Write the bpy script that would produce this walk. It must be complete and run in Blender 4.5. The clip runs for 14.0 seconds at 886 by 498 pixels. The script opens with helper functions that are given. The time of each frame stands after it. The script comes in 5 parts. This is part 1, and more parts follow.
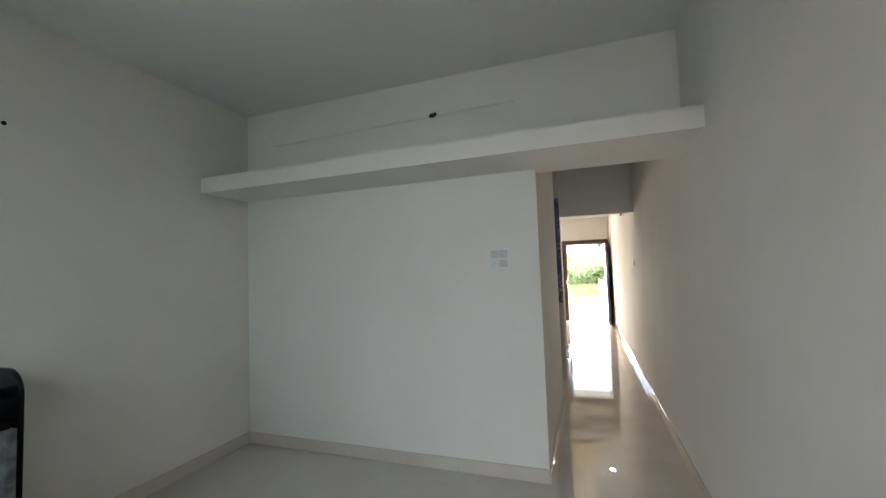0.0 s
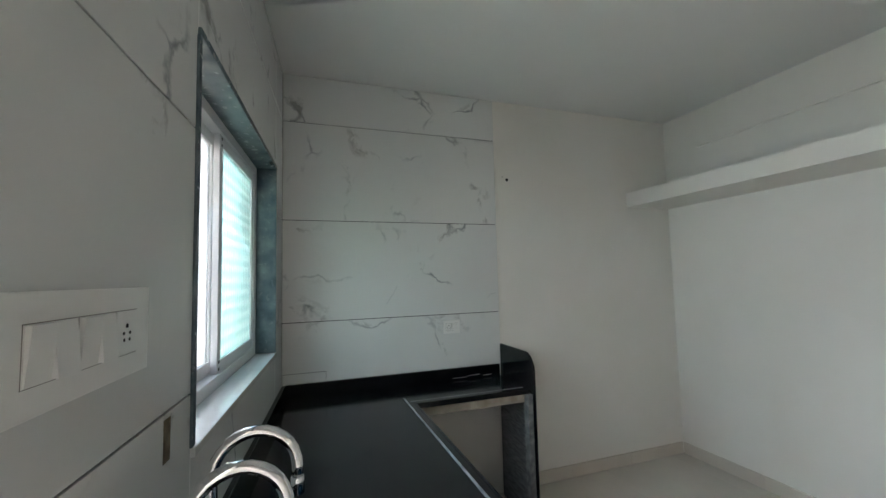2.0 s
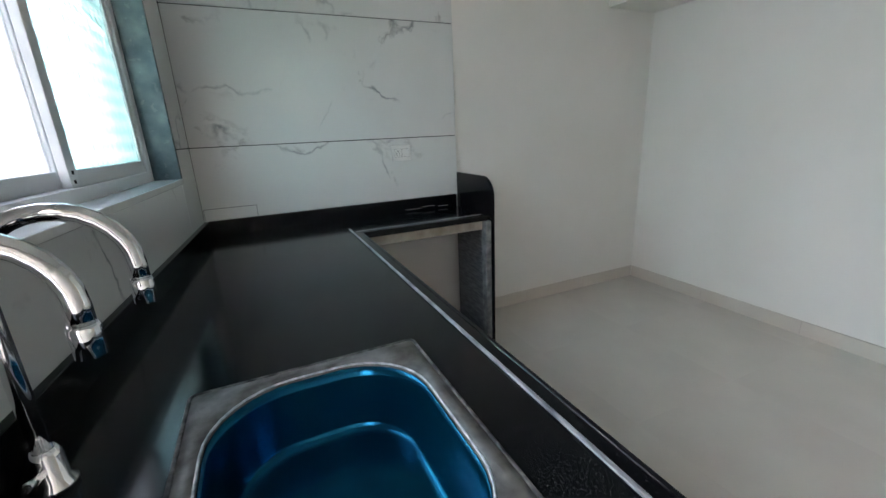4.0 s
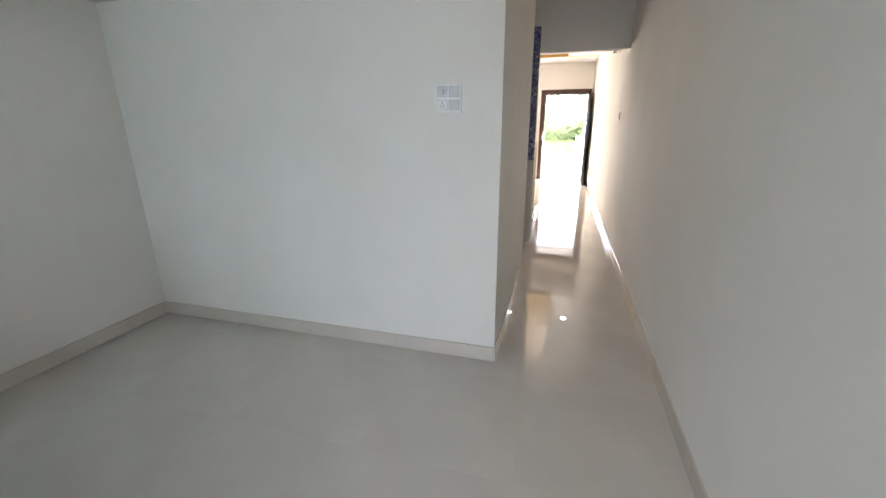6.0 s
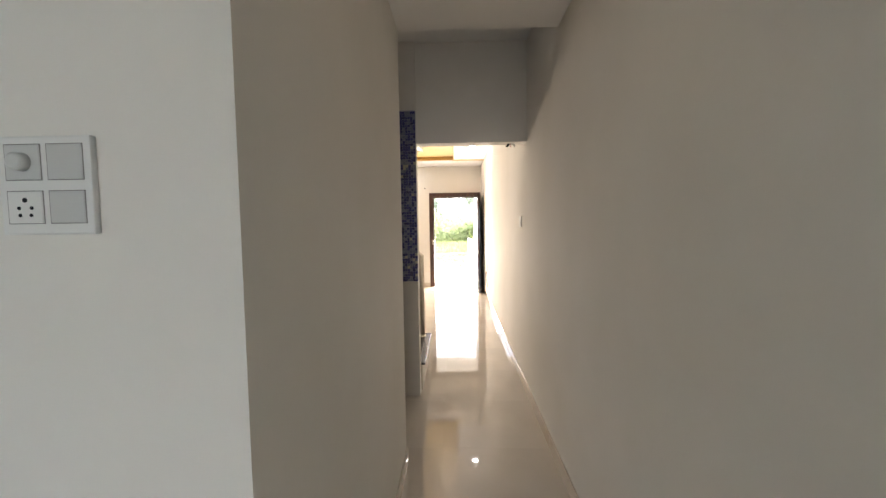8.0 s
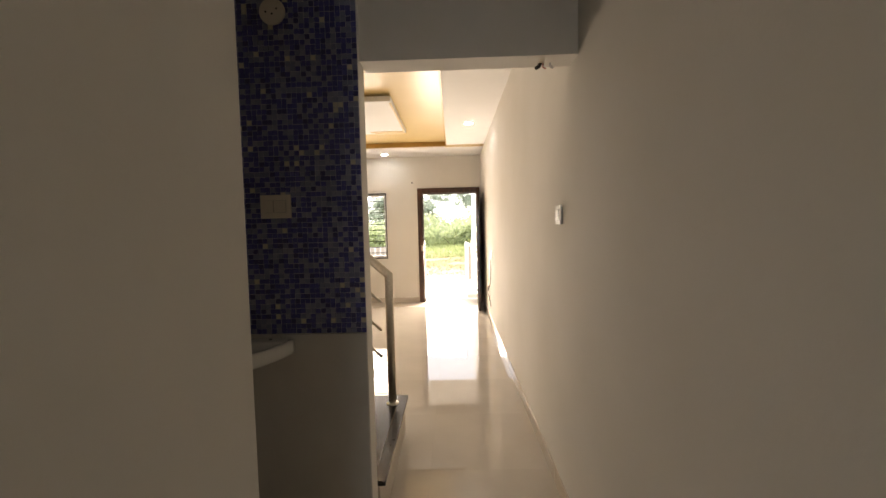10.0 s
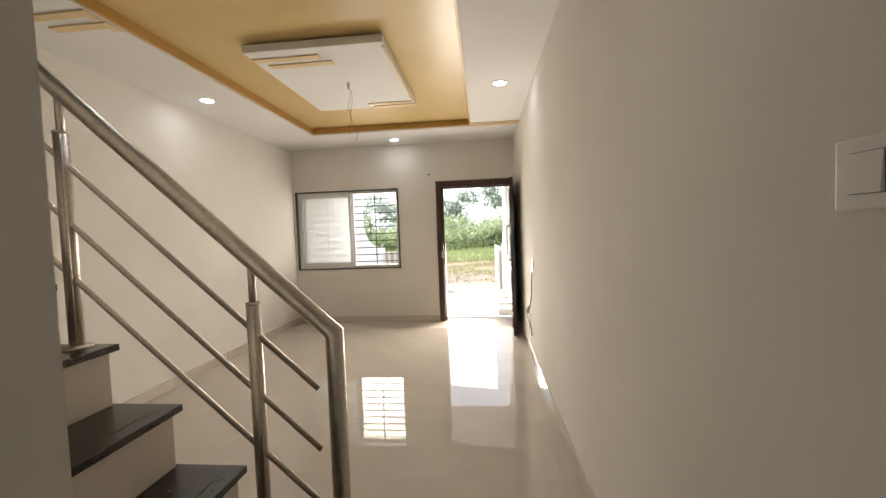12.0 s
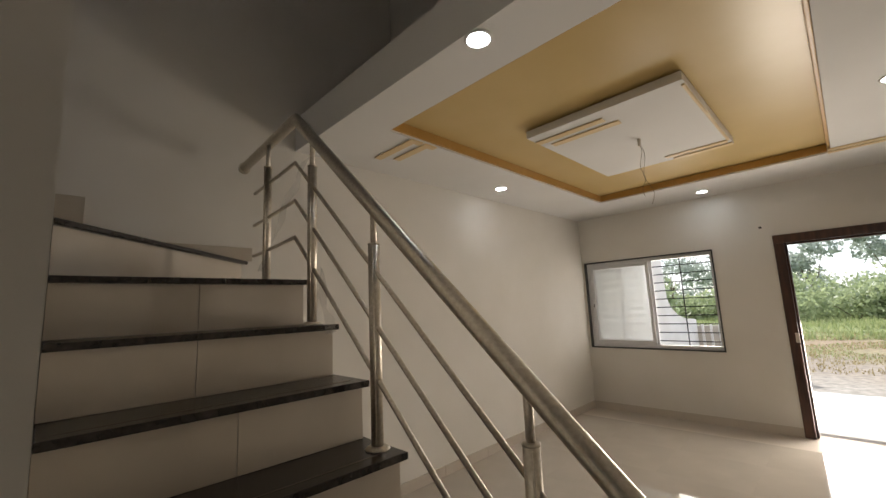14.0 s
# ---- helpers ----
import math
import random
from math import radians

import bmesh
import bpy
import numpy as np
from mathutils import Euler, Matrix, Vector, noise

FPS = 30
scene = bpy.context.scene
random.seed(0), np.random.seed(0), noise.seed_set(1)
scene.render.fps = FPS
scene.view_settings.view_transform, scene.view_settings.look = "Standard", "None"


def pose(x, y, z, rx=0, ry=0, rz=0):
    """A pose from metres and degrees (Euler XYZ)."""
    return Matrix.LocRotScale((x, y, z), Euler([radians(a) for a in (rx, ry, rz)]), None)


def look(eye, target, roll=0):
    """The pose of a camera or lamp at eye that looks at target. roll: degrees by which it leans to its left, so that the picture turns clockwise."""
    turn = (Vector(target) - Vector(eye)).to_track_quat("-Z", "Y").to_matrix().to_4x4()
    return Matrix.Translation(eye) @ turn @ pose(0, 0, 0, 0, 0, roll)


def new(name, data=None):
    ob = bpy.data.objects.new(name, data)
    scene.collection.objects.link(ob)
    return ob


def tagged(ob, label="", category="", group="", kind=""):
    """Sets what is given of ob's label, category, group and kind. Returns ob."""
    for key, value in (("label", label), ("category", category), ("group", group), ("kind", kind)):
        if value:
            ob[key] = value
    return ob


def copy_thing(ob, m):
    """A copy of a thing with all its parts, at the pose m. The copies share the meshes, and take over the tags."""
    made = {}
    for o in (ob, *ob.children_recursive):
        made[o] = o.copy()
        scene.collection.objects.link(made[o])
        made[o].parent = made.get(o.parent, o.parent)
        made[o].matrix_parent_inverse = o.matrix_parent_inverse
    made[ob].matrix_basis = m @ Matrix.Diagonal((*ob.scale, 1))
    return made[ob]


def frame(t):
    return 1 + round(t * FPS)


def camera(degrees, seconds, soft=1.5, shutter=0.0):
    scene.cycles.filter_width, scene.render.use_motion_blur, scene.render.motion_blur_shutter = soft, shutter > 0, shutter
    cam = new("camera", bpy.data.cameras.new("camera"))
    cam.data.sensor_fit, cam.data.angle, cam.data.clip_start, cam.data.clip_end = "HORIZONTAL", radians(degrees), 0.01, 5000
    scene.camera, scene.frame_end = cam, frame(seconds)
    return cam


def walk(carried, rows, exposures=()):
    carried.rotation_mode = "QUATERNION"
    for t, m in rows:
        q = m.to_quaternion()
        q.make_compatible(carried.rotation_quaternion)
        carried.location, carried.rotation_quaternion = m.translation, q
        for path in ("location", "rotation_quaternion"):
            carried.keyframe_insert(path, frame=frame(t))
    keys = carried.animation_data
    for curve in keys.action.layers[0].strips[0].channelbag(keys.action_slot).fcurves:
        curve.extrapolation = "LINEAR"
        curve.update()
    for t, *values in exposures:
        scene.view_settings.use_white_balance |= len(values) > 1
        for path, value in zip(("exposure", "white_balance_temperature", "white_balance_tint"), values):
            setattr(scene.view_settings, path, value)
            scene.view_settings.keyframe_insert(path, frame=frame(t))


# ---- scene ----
cam = camera(95.8, 14.0)
PATH = [
    (0, (-0.583, -2.676, 1.363), (-1.248, -0.793, 1.477), -2.0),
    (0.1, (-0.624, -2.665, 1.376), (-1.357, -0.808, 1.493), -2.2),
    (0.5, (-0.667, -2.681, 1.432), (-1.726, -0.99, 1.559), -2.0),
    (1, (-0.681, -2.762, 1.478), (-2.108, -1.366, 1.607), -1.7),
    (1.5, (-0.723, -2.866, 1.481), (-2.448, -1.865, 1.631), -1.5),
    (2, (-0.717, -2.954, 1.484), (-2.602, -2.299, 1.625), -1.4),
    (2.2, (-0.723, -2.962, 1.481), (-2.639, -2.403, 1.614), -1.2),
    (4.3, (-1.014, -2.732, 1.243), (-2.663, -1.839, 0.547), -0.6),
    (4.5, (-1.02, -2.68, 1.27), (-2.57, -1.661, 0.522), 0.2),
    (5, (-0.903, -2.541, 1.229), (-2.105, -1.138, 0.464), -0.4),
    (5.5, (-0.68, -2.295, 1.242), (-1.55, -0.651, 0.507), -0.8),
    (6, (-0.571, -2.029, 1.317), (-1.106, -0.196, 0.721), -0.5),
    (6.5, (-0.575, -1.736, 1.361), (-0.774, 0.218, 0.984), 0.3),
    (7, (-0.51, -1.373, 1.392), (-0.617, 0.613, 1.176), 0.4),
    (7.5, (-0.562, -0.97, 1.387), (-0.642, 1.023, 1.242), -0.4),
    (9.8, (-0.528, 0.868, 1.331), (-0.577, 2.864, 1.226), -1.3),
    (10, (-0.507, 1.001, 1.338), (-0.558, 2.997, 1.232), -1.4),
    (10.5, (-0.469, 1.337, 1.342), (-0.562, 3.332, 1.241), -1.6),
    (11, (-0.457, 1.675, 1.334), (-0.545, 3.671, 1.232), -1.7),
    (11.5, (-0.413, 2.038, 1.329), (-0.547, 4.031, 1.229), -1.6),
    (12, (-0.479, 2.367, 1.333), (-0.675, 4.355, 1.241), -2.1),
    (12.5, (-0.5, 2.565, 1.368), (-1.042, 4.49, 1.314), -2.1),
    (13, (-0.548, 2.659, 1.424), (-1.406, 4.464, 1.492), -2.4),
    (13.5, (-0.585, 2.696, 1.439), (-1.713, 4.334, 1.653), -2.5),
    (14, (-0.615, 2.69, 1.446), (-2.016, 4.088, 1.736), -2.6),
]
# seconds, stops, kelvin, tint
EXPOSURES = [(0.0, 2.38, 6250, 12), (0.5, 2.55, 6300, 12), (2.2, 2.75, 6350, 13), (4.5, 3.05, 6150, 15), (5.8, 2.97, 6150, 15), (7.0, 2.75, 6250, 14), (7.5, 2.72, 6400, 14), (9.8, 1.95, 7250, 15), (10.6, 1.67, 6850, 14), (11.2, 1.70, 6600, 12), (12.0, 1.24, 6450, 11), (13.0, 0.79, 6400, 11), (14.0, 0.62, 6400, 11)]
walk(cam, [(t, look(eye, target, roll)) for t, eye, target, roll in PATH], EXPOSURES)

# ---- world, sun, large lights ----
SUN_ELEV, SUN_AZ = 40, -35          # azimuth from +y towards +x
world = bpy.data.worlds.new("sky")
scene.world = world
world.use_nodes = True
wn = world.node_tree.nodes
sky = wn.new("ShaderNodeTexSky")
sky.sky_type = "NISHITA"
sky.sun_disc = False
sky.sun_elevation, sky.sun_rotation = radians(SUN_ELEV), radians(SUN_AZ)
sky.air_density, sky.dust_density = 1.0, 1.2
wn["Background"].inputs["Strength"].default_value = 0.15
# bright thin cloud over the whole sky
wl = world.node_tree.links
sky_co, cloud_tex, cloud_ramp, cloud_mix = wn.new("ShaderNodeTexCoord"), wn.new("ShaderNodeTexNoise"), wn.new("ShaderNodeValToRGB"), wn.new("ShaderNodeMixRGB")
cloud_tex.inputs["Scale"].default_value, cloud_tex.inputs["Detail"].default_value = 3.0, 8
cloud_ramp.color_ramp.elements[0].position, cloud_ramp.color_ramp.elements[1].position = 0.35, 0.65
cloud_ramp.color_ramp.elements[0].color, cloud_ramp.color_ramp.elements[1].color = (0.35, 0.35, 0.35, 1), (0.9, 0.9, 0.9, 1)
cloud_mix.inputs["Color2"].default_value = (7.5, 7.9, 8.5, 1)
wl.new(sky_co.outputs["Generated"], cloud_tex.inputs["Vector"])
wl.new(cloud_tex.outputs["Fac"], cloud_ramp.inputs["Fac"])
wl.new(cloud_ramp.outputs["Color"], cloud_mix.inputs["Fac"])
wl.new(sky.outputs["Color"], cloud_mix.inputs["Color1"])
wl.new(cloud_mix.outputs["Color"], wn["Background"].inputs["Color"])

sun = new("sun", bpy.data.lights.new("sun", "SUN"))
sun.data.energy, sun.data.angle, sun.data.color = 5.0, radians(0.5), (1.0, 0.95, 0.88)
sx, sy = math.sin(radians(SUN_AZ)) * math.cos(radians(SUN_ELEV)), math.cos(radians(SUN_AZ)) * math.cos(radians(SUN_ELEV))
sun.matrix_world = look((0, 0, 20), Vector((0, 0, 20)) - Vector((sx, sy, math.sin(radians(SUN_ELEV)))))


def area(name, m, w, h, watts, colour):
    lamp = new(name, bpy.data.lights.new(name, "AREA"))
    lamp.data.shape, lamp.data.size, lamp.data.size_y = "RECTANGLE", w, h
    lamp.data.energy, lamp.data.color = watts, colour
    lamp.matrix_world = m
    return lamp


KITCHEN_W, REAR_W, LED_E = 0.7, 1.0, 26.0
# daylight standing in the openings (lamps shine along their own -z)
area("door_daylight", look((-0.68, 8.45, 0.57), (-1.35, 5.0, 0.9)), 0.72, 1.08, 20, (1.0, 0.88, 0.735)).data.spread = radians(130)
area("rear_door_daylight", look((-0.6, -3.75, 1.0), (-1.45, -0.6, -0.5)), 0.8, 1.5, REAR_W, (0.56, 0.77, 1.0)).data.spread = radians(100)
area("hall_window_daylight", look((-2.1, 8.52, 1.4), (-2.1, 5.0, 1.2)), 0.75, 1.1, 10, (1.0, 0.90, 0.78))


# ---- materials ----


def mat(name, colour, rough=0.6, metal=0.0, spec=0.5):
    m = bpy.data.materials.new(name)
    m.use_nodes = True
    b = m.node_tree.nodes["Principled BSDF"]
    b.inputs["Base Color"].default_value = (*colour, 1)
    b.inputs["Roughness"].default_value = rough
    b.inputs["Metallic"].default_value = metal
    b.inputs["Specular IOR Level"].default_value = spec
    return m


def nodes(m):
    return m.node_tree.nodes, m.node_tree.links, m.node_tree.nodes["Principled BSDF"]


def varied(name, a, b, scale, rough=0.6, bump=0.0, bump_scale=200.0, metal=0.0, spec=0.5, rough_var=0.0, detail=6, lo=0.35, hi=0.65, stretch=(1, 1, 1)):
    """Two tones mixed by noise at a real size, with fine relief."""
    m = mat(name, a, rough, metal, spec)
    n, l, p = nodes(m)
    tc = n.new("ShaderNodeTexCoord")
    mp = n.new("ShaderNodeMapping")
    mp.inputs["Scale"].default_value = stretch
    l.new(tc.outputs["Object"], mp.inputs["Vector"])
    t1 = n.new("ShaderNodeTexNoise")
    t1.inputs["Scale"].default_value, t1.inputs["Detail"].default_value = scale, detail
    l.new(mp.outputs["Vector"], t1.inputs["Vector"])
    r = n.new("ShaderNodeValToRGB")
    r.color_ramp.elements[0].position, r.color_ramp.elements[1].position = lo, hi
    r.color_ramp.elements[0].color, r.color_ramp.elements[1].color = (*a, 1), (*b, 1)
    l.new(t1.outputs["Fac"], r.inputs["Fac"])
    l.new(r.outputs["Color"], p.inputs["Base Color"])
    if rough_var:
        t3 = n.new("ShaderNodeTexNoise")
        t3.inputs["Scale"].default_value = scale * 2.7
        l.new(mp.outputs["Vector"], t3.inputs["Vector"])
        mr = n.new("ShaderNodeMapRange")
        mr.inputs["To Min"].default_value, mr.inputs["To Max"].default_value = max(0.01, rough - rough_var), rough + rough_var
        l.new(t3.outputs["Fac"], mr.inputs["Value"])
        l.new(mr.outputs["Result"], p.inputs["Roughness"])
    if bump:
        t2 = n.new("ShaderNodeTexNoise")
        t2.inputs["Scale"].default_value, t2.inputs["Detail"].default_value = bump_scale, 3
        l.new(mp.outputs["Vector"], t2.inputs["Vector"])
        bp = n.new("ShaderNodeBump")
        bp.inputs["Strength"].default_value, bp.inputs["Distance"].default_value = bump, 0.002
        l.new(t2.outputs["Fac"], bp.inputs["Height"])
        l.new(bp.outputs["Normal"], p.inputs["Normal"])
    return m


PAINT = varied("wall_paint", (0.74, 0.71, 0.65), (0.79, 0.76, 0.71), 1.3, 0.9, 0.25, 60, spec=0.12)
CEIL = varied("ceiling_paint", (0.77, 0.76, 0.74), (0.81, 0.80, 0.78), 1.1, 0.8, 0.1, 90, spec=0.2)
TAN = varied("tan_ceiling_paint", (0.60, 0.435, 0.175), (0.64, 0.475, 0.205), 2.0, 0.35, 0.05, 60, spec=0.4)
FLOOR = varied("vitrified_floor_tile", (0.55, 0.505, 0.445), (0.60, 0.555, 0.49), 2.5, 0.014, 0.0, rough_var=0.009)
SKIRT = varied("skirting_tile", (0.58, 0.52, 0.45), (0.63, 0.57, 0.50), 3.0, 0.05)
GROUT = mat("pale_grout", (0.55, 0.50, 0.44), 0.6)
BLACKGROUT = mat("dark_joint", (0.02, 0.02, 0.02), 0.9)
GRANITE = varied("black_granite", (0.004, 0.004, 0.0045), (0.020, 0.020, 0.021), 380, 0.13, rough_var=0.015, lo=0.55, hi=0.78, spec=0.22)
GRANITE_EDGE = varied("ground_granite_edge", (0.05, 0.055, 0.06), (0.16, 0.16, 0.165), 60, 0.5, stretch=(0.3, 2, 2))
TREAD = varied("dark_tread_granite", (0.016, 0.012, 0.010), (0.06, 0.05, 0.045), 35, 0.22, rough_var=0.08, lo=0.45, hi=0.8)
STEEL = varied("brushed_stainless_steel", (0.56, 0.51, 0.43), (0.68, 0.63, 0.55), 90, 0.40, metal=1.0, stretch=(1, 1, 1), rough_var=0.1)
CHROME = mat("chrome", (0.75, 0.75, 0.76), 0.06, 1.0)
STRIP = varied("ground_granite_strip", (0.10, 0.105, 0.11), (0.34, 0.34, 0.35), 45, 0.5, stretch=(0.4, 2, 2))
DOORLAM = varied("glossy_dark_door_laminate", (0.03, 0.013, 0.008), (0.07, 0.03, 0.017), 6, 0.10, stretch=(6, 6, 0.6), rough_var=0.03)
GREY_PLASTIC = mat("grey_plastic", (0.56, 0.56, 0.54), 0.3)
SILL = varied("pale_sill_marble", (0.55, 0.55, 0.53), (0.66, 0.66, 0.64), 5, 0.12, rough_var=0.04)
WHITE_PLASTIC = mat("white_plastic", (0.75, 0.74, 0.71), 0.3)
WARM_PLASTIC = mat("ivory_plastic", (0.62, 0.56, 0.47), 0.35)
DARK_HOLE = mat("dark_hole", (0.01, 0.01, 0.01), 0.9)
WOOD = varied("dark_stained_door_wood", (0.035, 0.014, 0.008), (0.085, 0.034, 0.018), 6, 0.4, 0.2, 40, stretch=(6, 6, 0.6), rough_var=0.1)
CERAMIC = mat("white_glazed_ceramic", (0.74, 0.73, 0.69), 0.08)
UPVC = mat("white_aluminium", (0.72, 0.72, 0.73), 0.35)
DARKFRAME = varied("dark_granite_window_frame", (0.02, 0.022, 0.022), (0.05, 0.055, 0.055), 60, 0.3)
SLATE = varied("blue_grey_granite_reveal", (0.055, 0.08, 0.092), (0.15, 0.19, 0.205), 14, 0.25, lo=0.3, hi=0.7, rough_var=0.08)
CONCRETE = varied("porch_screed", (0.52, 0.50, 0.47), (0.62, 0.60, 0.57), 2.0, 0.7, 0.3, 80)
OUTWALL = varied("white_exterior_paint", (0.72, 0.70, 0.66), (0.80, 0.78, 0.75), 1.5, 0.8, 0.3, 70)

# ---- mesh helpers ----


def mesh_of(name, bm):
    me = bpy.data.meshes.new(name)
    bm.normal_update()
    bm.to_mesh(me)
    bm.free()
    return me


def link(name, bm, material):
    ob = new(name, mesh_of(name, bm))
    ob.data.materials.append(material)
    return ob


def part(name, bm, material, parent, label=""):
    ob = link(name, bm, material)
    ob.parent = parent
    if label:
        ob["label"] = label
    return ob


def empty(name, x=0, y=0, z=0, label="", category="", group="", kind=""):
    ob = new(name)
    ob.empty_display_size = 0.1
    ob.matrix_world = Matrix.Translation((x, y, z))
    return tagged(ob, label, category, group, kind)


def add_box(bm, x0, x1, y0, y1, z0, z1, m=None):
    vs = [bm.verts.new(v) for v in ((x0, y0, z0), (x1, y0, z0), (x1, y1, z0), (x0, y1, z0), (x0, y0, z1), (x1, y0, z1), (x1, y1, z1), (x0, y1, z1))]
    if m is not None:
        for v in vs:
            v.co = m @ v.co
    for f in ((3, 2, 1, 0), (4, 5, 6, 7), (0, 1, 5, 4), (1, 2, 6, 5), (2, 3, 7, 6), (3, 0, 4, 7)):
        bm.faces.new([vs[i] for i in f])
    return bm


def box(x0, x1, y0, y1, z0, z1, bevel=0.0, m=None, seg=1):
    bm = bmesh.new()
    add_box(bm, x0, x1, y0, y1, z0, z1, m)
    if bevel:
        bmesh.ops.bevel(bm, geom=bm.edges[:], offset=bevel, segments=seg, affect="EDGES", profile=0.7)
    return bm


def prism(points, z0, z1, bevel=0.0):
    """An upright prism over a plan outline."""
    bm = bmesh.new()
    low = [bm.verts.new((x, y, z0)) for x, y in points]
    high = [bm.verts.new((x, y, z1)) for x, y in points]
    bm.faces.new(high)
    bm.faces.new(low[::-1])
    n = len(points)
    for i in range(n):
        bm.faces.new((low[i], low[(i + 1) % n], high[(i + 1) % n], high[i]))
    bmesh.ops.recalc_face_normals(bm, faces=bm.faces[:])
    if bevel:
        bmesh.ops.bevel(bm, geom=bm.edges[:], offset=bevel, segments=1, affect="EDGES")
    return bm


def tube(points, r, sides=12, caps=True, r_end=None):
    """A round tube along a line of points, with mitred corners."""
    bm = bmesh.new()
    pts = [Vector(p) for p in points]
    rings = []
    up = None
    for i, p in enumerate(pts):
        a = (pts[i] - pts[i - 1]).normalized() if i else (pts[1] - pts[0]).normalized()
        b = (pts[i + 1] - pts[i]).normalized() if i < len(pts) - 1 else a
        d = (a + b).normalized()
        if up is None:
            up = Vector((0, 0, 1)) if abs(d.z) < 0.9 else Vector((0, 1, 0))
        s = d.cross(up).normalized()
        up = s.cross(d).normalized()
        rr = r if r_end is None else r + (r_end - r) * i / (len(pts) - 1)
        widen = 1 / max(0.5, math.sqrt((1 + a.dot(b)) / 2))
        fold = (b - a)
        ring = []
        for k in range(sides):
            t = 2 * math.pi * k / sides
            o = s * math.cos(t) * rr + up * math.sin(t) * rr
            if fold.length > 1e-4:
                f = fold.normalized()
                o += f * o.dot(f) * (widen - 1)
            ring.append(bm.verts.new(p + o))
        rings.append(ring)
    for ra, rb in zip(rings, rings[1:]):
        for k in range(sides):
            f = bm.faces.new((ra[k], ra[(k + 1) % sides], rb[(k + 1) % sides], rb[k]))
            f.smooth = True
    if caps:
        bm.faces.new(rings[0][::-1])
        bm.faces.new(rings[-1])
    bmesh.ops.recalc_face_normals(bm, faces=bm.faces[:])
    return bm


def lathe(profile, x=0, y=0, z=0, sides=24, sx=1.0, sy=1.0):
    """A turned shape from (radius, height) pairs."""
    bm = bmesh.new()
    rings = []
    for r, h in profile:
        rings.append([bm.verts.new((x + sx * r * math.cos(2 * math.pi * k / sides), y + sy * r * math.sin(2 * math.pi * k / sides), z + h)) for k in range(sides)])
    for ra, rb in zip(rings, rings[1:]):
        for k in range(sides):
            f = bm.faces.new((ra[k], ra[(k + 1) % sides], rb[(k + 1) % sides], rb[k]))
            f.smooth = True
    bm.faces.new(rings[0][::-1])
    bm.faces.new(rings[-1])
    bmesh.ops.recalc_face_normals(bm, faces=bm.faces[:])
    return bm


def structure(name, bm, material, label, category):
    return tagged(link(name, bm, material), label, category, kind="structure")


def boxes(*rows):
    bm = bmesh.new()
    for r in rows:
        add_box(bm, *r)
    return bm


# ---- the large structure ----
XL = -3.3            # party wall of the left
YB = -3.09           # kitchen back wall at the left corner
SKEW = 4.5           # degrees by which the kitchen back wall runs out of square
YF = 8.2             # inner face of the front wall
XC = -0.862           # left side of the passage
ZK, ZH = 2.77, 2.61  # kitchen ceiling, hall ceiling
BACK = Matrix.Translation((XL, YB, 0)) @ Matrix.Rotation(radians(-SKEW), 4, "Z")  # x along the back wall, y into the room

structure("floor_slab", boxes((XL - 0.2, 0.2, -3.7, 8.35, -0.2, -0.0025)), GROUT, "pale grout bed under the floor tiles", "floor")
structure("wall_right", boxes((0, 0.15, -3.7, 8.4, -0.1, 4.6)), PAINT, "long plain cream-painted party wall along the passage", "wall")
structure("wall_left_hall", boxes((XL - 0.15, XL, 1.4, 8.4, -0.1, 4.6)), PAINT, "plain cream-painted side wall of the hall", "wall")
structure("wall_left_kitchen", boxes((XL - 0.15, XL, -3.4, 1.4, -0.1, 3.0)), PAINT, "plain cream-painted side wall of the kitchen", "wall")

# kitchen back wall with the window opening
WU0, WU1, WZ0, WZ1 = 0.29, 1.505, 1.11, 2.088
RU0, RU1 = 2.28, 3.15   # rear doorway
bm = bmesh.new()
for r in ((-0.2, WU0, -0.23, 0, -0.1, 3.0), (WU1, RU0, -0.23, 0, -0.1, 3.0), (RU0, RU1, -0.23, 0, 2.06, 3.0), (RU1, 3.5, -0.23, 0, -0.1, 3.0), (WU0, WU1, -0.23, 0, -0.1, WZ0), (WU0, WU1, -0.23, 0, WZ1, 3.0)):
    add_box(bm, *r, BACK)
structure("wall_kitchen_back", bm, PAINT, "tiled kitchen back wall with a deep window opening", "wall")

# partition between kitchen and hall: solid block up to the passage
structure("wall_partition", boxes((XL, XC, 0, 0.12, -0.1, 3.0)), PAINT, "plain cream-painted partition between kitchen and passage", "wall")
structure("wall_passage_left", boxes((XC - 0.12, XC, 0.12, 1.68, -0.1, 3.0)), PAINT, "plain cream-painted passage wall", "wall")
structure("wall_alcove_side", boxes((-2.25, XC - 0.12, 1.58, 1.68, -0.1, 3.0)), PAINT, "plain side wall of the wash alcove", "wall")
structure("wall_alcove_end", boxes((-2.37, -2.25, 1.58, 2.59, -0.1, 4.6)), PAINT, "plain end wall of the wash alcove", "wall")
structure("wall_mosaic", boxes((-2.37, XC, 2.59, 2.690, -0.1, 4.6)), PAINT, "cream wall between wash alcove and staircase", "wall")
structure("lintel_passage", boxes((XC, 0, 2.62, 2.74, 2.005, 3.0)), PAINT, "painted beam over the end of the passage", "beam")
structure("loft_slab", boxes((XL, 0, -0.45, 0.0, 2.02, 2.135)), PAINT, "painted loft slab projecting below the kitchen ceiling", "loft")
structure("beam_over_opening", boxes((XC, 0, 0.0, 0.12, 2.02, 3.0)), PAINT, "painted beam over the kitchen opening", "beam")
